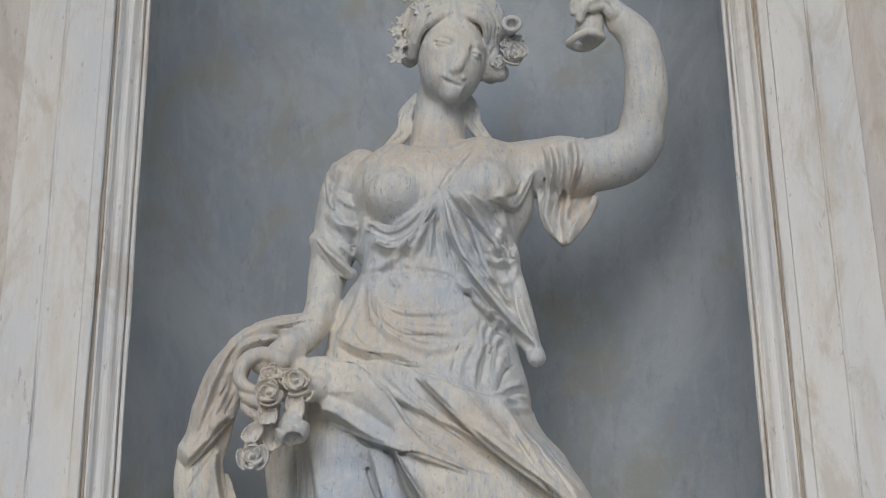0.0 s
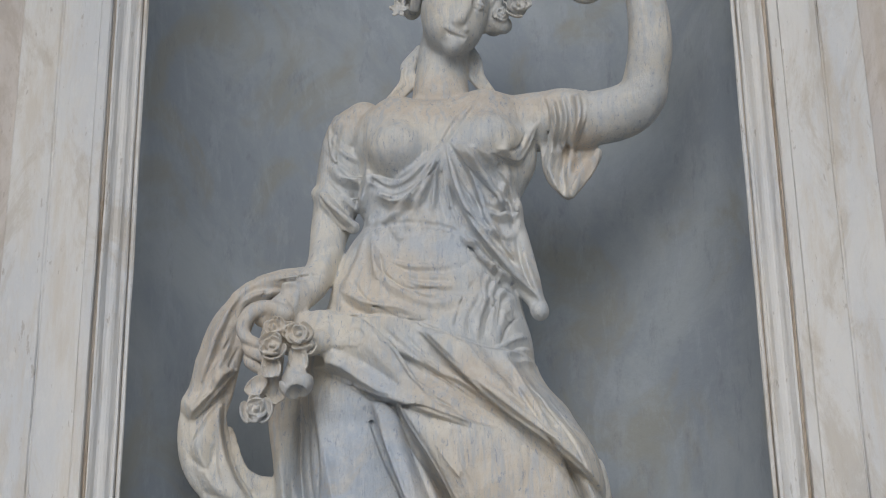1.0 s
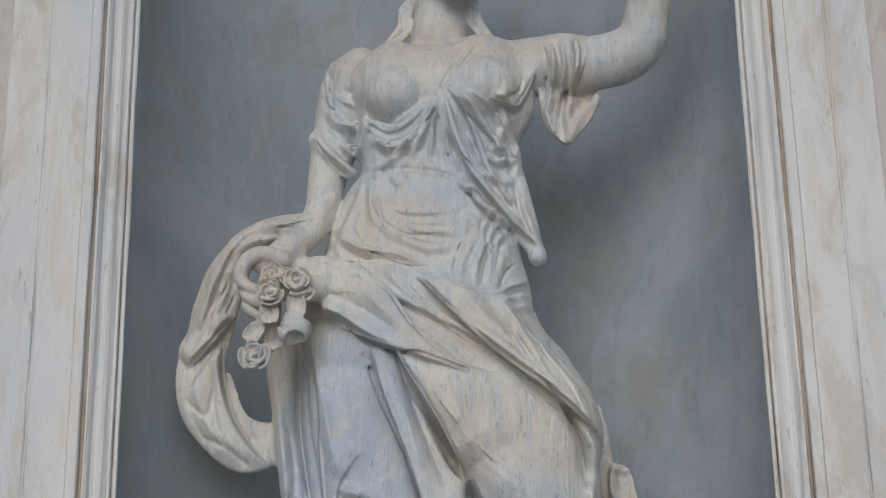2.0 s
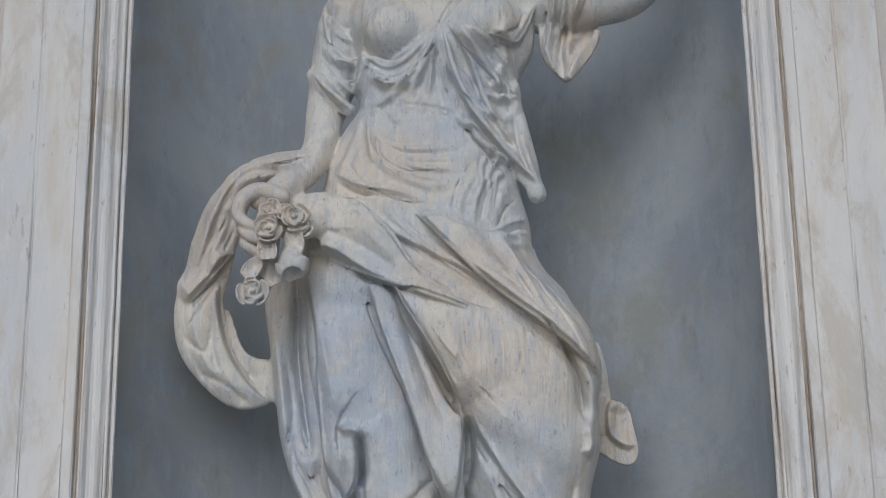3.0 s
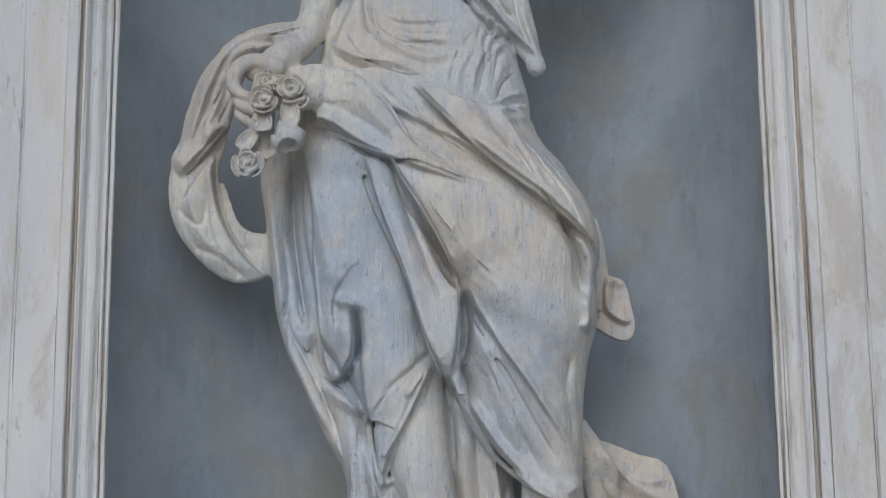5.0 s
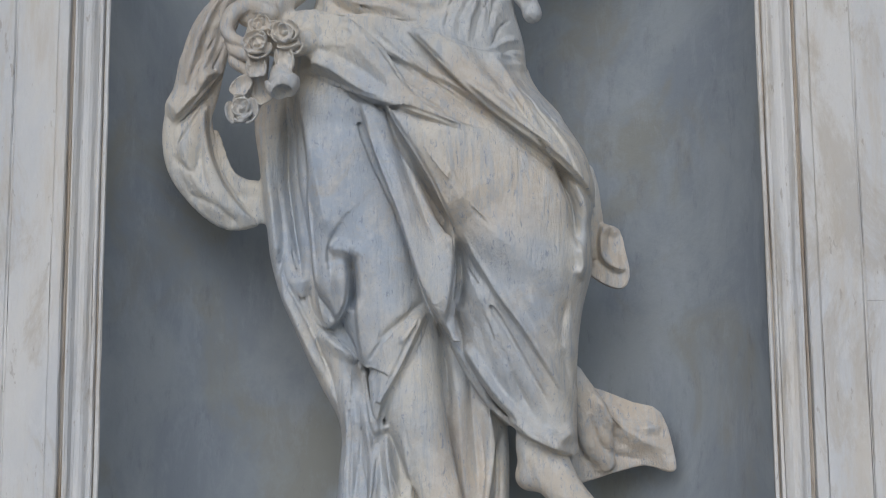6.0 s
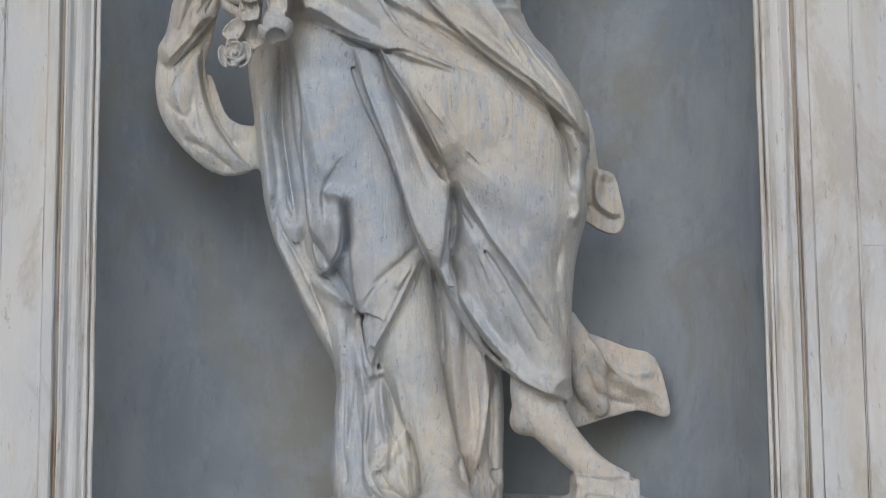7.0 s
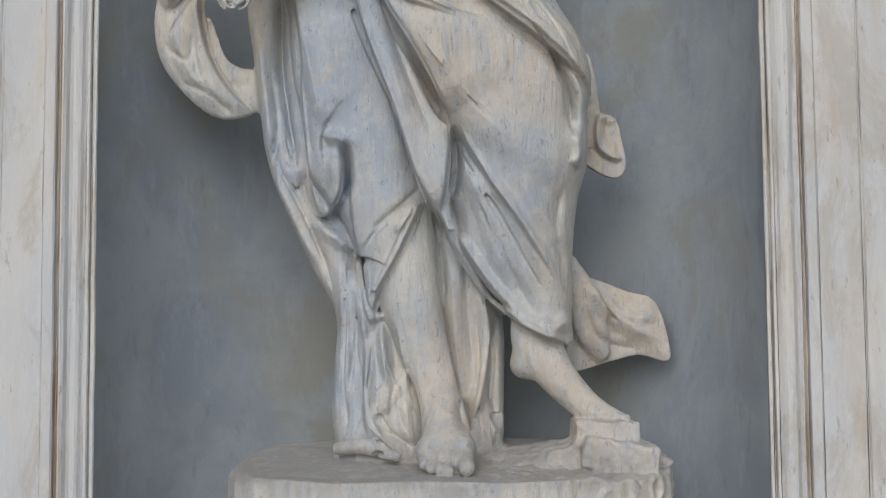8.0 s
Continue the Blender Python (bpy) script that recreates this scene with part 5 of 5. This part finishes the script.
crease([(0.035, 2.735), (0.076, 2.683), (0.126, 2.638), (0.155, 2.622)], 0.0035)
crease([(0.006, 2.716), (0.012, 2.635), (0.053, 2.548), (0.11, 2.465), (0.178, 2.419)], 0.0045)
crease([(0.117, 2.725), (0.137, 2.698), (0.157, 2.676)], 0.0035)
crease([(0.102, 2.609), (0.138, 2.618), (0.163, 2.618)], 0.004)
crease([(0.237, 2.823), (0.227, 2.759), (0.221, 2.718)], 0.0045)
crease([(0.291, 2.858), (0.284, 2.796), (0.276, 2.742)], 0.004)
crease([(0.264, 2.842), (0.254, 2.784), (0.271, 2.729)], 0.003)
crease([(0.184, 2.796), (0.168, 2.754), (0.129, 2.732)], 0.004)
crease([(-0.231, 2.758), (-0.199, 2.727), (-0.177, 2.719)], 0.004)
crease([(-0.259, 2.679), (-0.231, 2.634), (-0.194, 2.597)], 0.004)
crease([(-0.245, 2.692), (-0.209, 2.651), (-0.183, 2.633)], 0.003)
crease([(-0.123, 2.531), (-0.115, 2.479), (-0.066, 2.439), (-0.003, 2.438)], 0.003)
crease([(-0.191, 2.494), (-0.152, 2.424), (-0.083, 2.375), (-0.015, 2.368)], 0.0035)
crease([(0.029, 2.355), (0.044, 2.413), (0.076, 2.463)], 0.003)
crease([(0.085, 2.334), (0.1, 2.391), (0.128, 2.441)], 0.003)
crease([(0.118, 2.324), (0.137, 2.37), (0.172, 2.404)], 0.003)
crease([(0.129, 2.305), (0.158, 2.326), (0.184, 2.33)], 0.003)

# face
def on(x, z, proud):
    """A place on the front of the stone, proud of it or, if negative, sunk into it."""
    return x, front_y(x, z) - proud, z


EYES = ((0.019, 3.109), (0.091, 3.09))
balls = [on(x, z, -0.006) for x, z in EYES]
for (x, z), wide in zip(EYES, (0.023, 0.019)):
    ball(on(x, z, 0.003), (wide, 0.011, 0.012), 14, -0.012)
for c, wide in zip(balls, (0.017, 0.014)):
    ball(c, (wide, 0.009, 0.0105), 14, 0.002)
for (x, z), wide in zip(EYES, (0.018, 0.014)):
    lid = [(x + wide * q, z - 0.30 * wide * q - 0.004 * (1 - q * q)) for q in (-1, -0.5, 0, 0.5, 1)]
    tube([(*on(*p, 0.0), 0.0022) for p in lid], 1, -0.002)
for path in (((-0.019, 3.121), (0.006, 3.134), (0.034, 3.134), (0.059, 3.113)), ((0.078, 3.101), (0.097, 3.112), (0.115, 3.114))):
    tube([(*on(*p, -0.004), 0.006) for p in path], 1, 0.012)
NOSE = ((0.071, 3.102), (0.064, 3.074), (0.057, 3.058), (0.052, 3.046))
tube([(*on(*p, up), r) for p, up, r in zip(NOSE, (-0.003, -0.001, 0.003, 0.006), (0.0065, 0.0075, 0.009, 0.010))], 1, 0.012)
tube([(*on(*p, -0.001), 0.0058) for p in ((0.039, 3.041), (0.04, 3.038))], 1, 0.005)
tube([(*on(*p, -0.001), 0.0058) for p in ((0.062, 3.029), (0.063, 3.028))], 1, 0.005)
tube([(*on(*p, -0.001), 0.0058) for p in ((0.02, 3.029), (0.034, 3.024), (0.045, 3.017), (0.058, 3.013))], 1, 0.007)
tube([(*on(*p, -0.001), 0.0068) for p in ((0.026, 3.011), (0.038, 3.004), (0.052, 3.002))], 1, 0.008)
tube([(*on(*p, 0.001), 0.0034) for p in ((0.017, 3.025), (0.026, 3.018), (0.043, 3.012), (0.06, 3.01))], 1, -0.003)

# hair swept back from the brow in strands
SWEEPS = ((((0.042, 3.192), (-0.005, 3.18), (-0.033, 3.158), (-0.047, 3.12)), ((0.041, 3.27), (-0.017, 3.255), (-0.063, 3.221), (-0.081, 3.169))),
          (((0.048, 3.192), (0.101, 3.176), (0.122, 3.15), (0.116, 3.098)), ((0.048, 3.27), (0.104, 3.257), (0.147, 3.214), (0.147, 3.13))))
for inner, outer in SWEEPS:
    for n in range(7):
        f = n / 6
        line = []
        for j, (p, q) in enumerate(zip(inner, outer)):
            x, z = p[0] + f * (q[0] - p[0]), p[1] + f * (q[1] - p[1])
            line.append((x + 0.003 * math.sin(5 * n + 2 * j), (0.004, -0.002, 0.018, 0.066)[j] + 0.044 * f, z + 0.003 * math.cos(3 * n + 4 * j), (0.008, 0.0115, 0.012, 0.008)[j]))
        tube(line, 1, 0.0015)
for inner, outer in SWEEPS:
    for n in range(9):
        f = (n + 0.4) / 8.6
        crease([(p[0] + f * (q[0] - p[0]) + 0.0025 * math.sin(4 * n + 3 * j), p[1] + f * (q[1] - p[1]) + 0.0025 * math.cos(7 * n + 2 * j)) for j, (p, q) in enumerate(zip(inner, outer)) if j], 0.0048 + 0.0014 * (n % 2))
ball((-0.035, 0.06, 3.177), (0.026, 0.035, 0.03), 30, 0.006)
ball((0.116, 0.08, 3.1), (0.022, 0.03, 0.04), -20, 0.006)
tube([(0.122, 0.06, 3.158, 0.012), (0.129, 0.06, 3.115, 0.016), (0.115, 0.07, 3.075, 0.011), (0.1, 0.08, 3.069, 0.006)], 1, 0.004)
tube([(0.099, 0.05, 3.113, 0.008), (0.104, 0.06, 3.087, 0.010), (0.097, 0.08, 3.072, 0.006)], 1, 0.004)

crease([(-0.064, 3.017), (-0.077, 2.979), (-0.072, 2.952), (-0.097, 2.929)], 0.003)
crease([(0.076, 3.024), (0.088, 2.995), (0.08, 2.965), (0.094, 2.942)], 0.003)

# small leafy flowers in the hair
for c, r in ((((-0.086, 0.06, 3.186)), 0.018), (((-0.074, 0.07, 3.216)), 0.015), (((-0.076, 0.06, 3.153)), 0.016), (((-0.086, 0.06, 3.119)), 0.020), (((-0.07, 0.08, 3.137)), 0.013),
             (((-0.033, 0.03, 3.226)), 0.020), (((-0.021, 0.03, 3.243)), 0.018), (((-0.06, 0.05, 3.268)), 0.018)):
    for n in range(6):
        a = n * math.pi / 3 + c[2] * 50
        radial = np.array((math.cos(a), -0.25, math.sin(a)))
        petal(np.array(c) + radial * r * 0.6, (radial[2] * 0.3 - radial[0] * 0.4, -1, -radial[2] * 0.4), radial, r * 0.3, r * 0.62, 0.0026, 0.0008)
    ball(c, (r * 0.4, r * 0.4, r * 0.4), 0, 0.002)
tube([(0.138, 0.07, 3.168, 0.010), (0.155, 0.05, 3.165, 0.012), (0.165, 0.03, 3.165, 0.016), (0.171, 0.01, 3.164, 0.020)], 1, 0.004)
cup((0.172, 0.0, 3.16), 0.018)
rose((0.178, 0.03, 3.1), 0.027)
rose((0.164, 0.04, 3.128), 0.019)
rose((0.141, 0.05, 3.092), 0.017)
rose((0.183, 0.05, 3.147), 0.015)
tube([(0.144, 0.07, 3.077, 0.02), (0.126, 0.08, 3.097, 0.02)], 1, 0.01)

# raised hand with the bell-shaped flower
tube([(0.358, -0.01, 3.253, 0.018), (0.353, -0.02, 3.202, 0.024), (0.346, -0.03, 3.157, 0.028), (0.338, -0.03, 3.122, 0.032)], 1, 0.004)
rim = (0.33, -0.03, 3.099)
tube([(rim[0] + 0.036 * math.cos(a), rim[1] + 0.031 * math.sin(a), rim[2] + 0.003 * math.sin(3 * a) + 0.16 * 0.036 * math.cos(a), 0.0085) for a in (n * math.pi / 6 for n in range(13))], 1, 0.006)
ball((rim[0] - 0.001, rim[1], rim[2] - 0.020), (0.030, 0.027, 0.040), 0, -0.003)
tube([(0.386, -0.03, 3.184, 0.015), (0.346, -0.07, 3.173, 0.013), (0.323, -0.07, 3.152, 0.012), (0.317, -0.065, 3.132, 0.010)], 1, 0.004)
tube([(0.383, -0.03, 3.209, 0.015), (0.339, -0.07, 3.193, 0.013), (0.309, -0.07, 3.169, 0.012), (0.304, -0.065, 3.149, 0.009)], 1, 0.004)
tube([(0.407, -0.03, 3.166, 0.016), (0.389, -0.05, 3.147, 0.013), (0.37, -0.06, 3.164, 0.010), (0.342, -0.07, 3.154, 0.009)], 1, 0.004)
ball((0.398, -0.03, 3.141), (0.022, 0.024, 0.03), 0, 0.006)

# hand and bouquet at the hip
tube([(-0.312, -0.045, 2.389, 0.019), (-0.346, -0.06, 2.397, 0.018), (-0.375, -0.075, 2.384, 0.016), (-0.389, -0.08, 2.353, 0.014), (-0.376, -0.085, 2.328, 0.012), (-0.334, -0.085, 2.309, 0.010)], 1, 0.004)
tube([(-0.383, -0.07, 2.328, 0.012), (-0.37, -0.08, 2.304, 0.012), (-0.331, -0.09, 2.285, 0.010)], 1, 0.003)
tube([(-0.378, -0.06, 2.305, 0.011), (-0.372, -0.07, 2.284, 0.012), (-0.34, -0.07, 2.263, 0.010)], 1, 0.003)
tube([(-0.338, -0.05, 2.344, 0.02), (-0.282, -0.05, 2.326, 0.026), (-0.237, -0.05, 2.33, 0.025)], 1, 0.01)
ball((-0.168, -0.058, 2.338), (0.022, 0.009, 0.019), 0, 0.001)
ball((-0.192, -0.055, 2.328), (0.03, 0.009, 0.014), -8, 0.002)
ball((-0.229, -0.052, 2.35), (0.024, 0.01, 0.02), 20, 0.002)
tube([(-0.329, -0.075, 2.282, 0.009), (-0.347, -0.07, 2.253, 0.011), (-0.356, -0.065, 2.215, 0.010)], 1, 0.005)
tube([(-0.319, -0.07, 2.292, 0.012), (-0.326, -0.06, 2.25, 0.013), (-0.336, -0.05, 2.207, 0.012)], 1, 0.006)
rose((-0.323, -0.11, 2.304), 0.027)
rose((-0.324, -0.09, 2.35), 0.020)
rose((-0.274, -0.095, 2.33), 0.027)
rose((-0.295, -0.09, 2.341), 0.017)
rose((-0.259, -0.085, 2.312), 0.019)
rose((-0.354, -0.085, 2.186), 0.030)
for c, dirn in (((-0.357, -0.085, 2.233), (-0.5, -0.2, -0.6)), ((-0.327, -0.1, 2.269), (0.1, -0.3, -1)), ((-0.324, -0.06, 2.227), (0.5, -0.2, -0.9)), ((-0.276, -0.09, 2.284), (0.2, -0.1, -1))):
    side = np.cross(dirn, (0, 1, 0))
    for q in (-1, 0, 1):
        petal(np.array(c) + side * 0.010 * q, (side[0] * -0.6 * q, -1, side[2] * -0.6 * q), dirn, 0.012, 0.024, 0.003, 0.001)
# a wide lily with its mouth turned down
tube([(-0.288, -0.07, 2.285, 0.011), (-0.284, -0.08, 2.259, 0.020), (-0.278, -0.09, 2.237, 0.027)], 1, 0.004)
for n in range(6):
    a = n * math.pi / 3 + 0.4
    radial = np.array((math.cos(a), 0.8 * math.sin(a), 0.25 * math.cos(a)))
    petal(np.array((-0.277, -0.092, 2.225)) + radial * 0.024, (-radial[0], -radial[1], -radial[2] + 0.55), (radial[0] * 0.4, radial[1] * 0.4, -1), 0.017, 0.022, 0.003, 0.002)
ball((-0.277, -0.105, 2.208), (0.019, 0.026, 0.022), 15, -0.003)

# curled end of the rolled cloth
ball((0.201, 0.035, 2.406), (0.019, 0.022, 0.02), -20, 0.012)
ball((0.193, 0.012, 2.387), (0.007, 0.02, 0.007), 0, -0.004)
tube([(0.171, 0, 2.389, 0.003), (0.186, -0.012, 2.4, 0.005), (0.205, -0.014, 2.396, 0.006), (0.213, -0.006, 2.384, 0.006), (0.199, -0.004, 2.376, 0.006), (0.186, 0, 2.382, 0.006)], 1, -0.003)

roughen((0.12, -0.2, 1.25), (0.47, 0.2, 1.40), 26, 0.006)
verts, faces = skin()
me = bpy.data.meshes.new("statue")
me.vertices.add(len(verts))
me.vertices.foreach_set("co", verts.astype(np.float32).ravel())
me.loops.add(faces.size)
me.loops.foreach_set("vertex_index", faces.astype(np.int32).ravel())
me.polygons.add(len(faces))
me.polygons.foreach_set("loop_start", np.arange(0, faces.size, 4, dtype=np.int32))
me.update(calc_edges=True)
me.validate()
me.polygons.foreach_set("use_smooth", [True] * len(me.polygons))
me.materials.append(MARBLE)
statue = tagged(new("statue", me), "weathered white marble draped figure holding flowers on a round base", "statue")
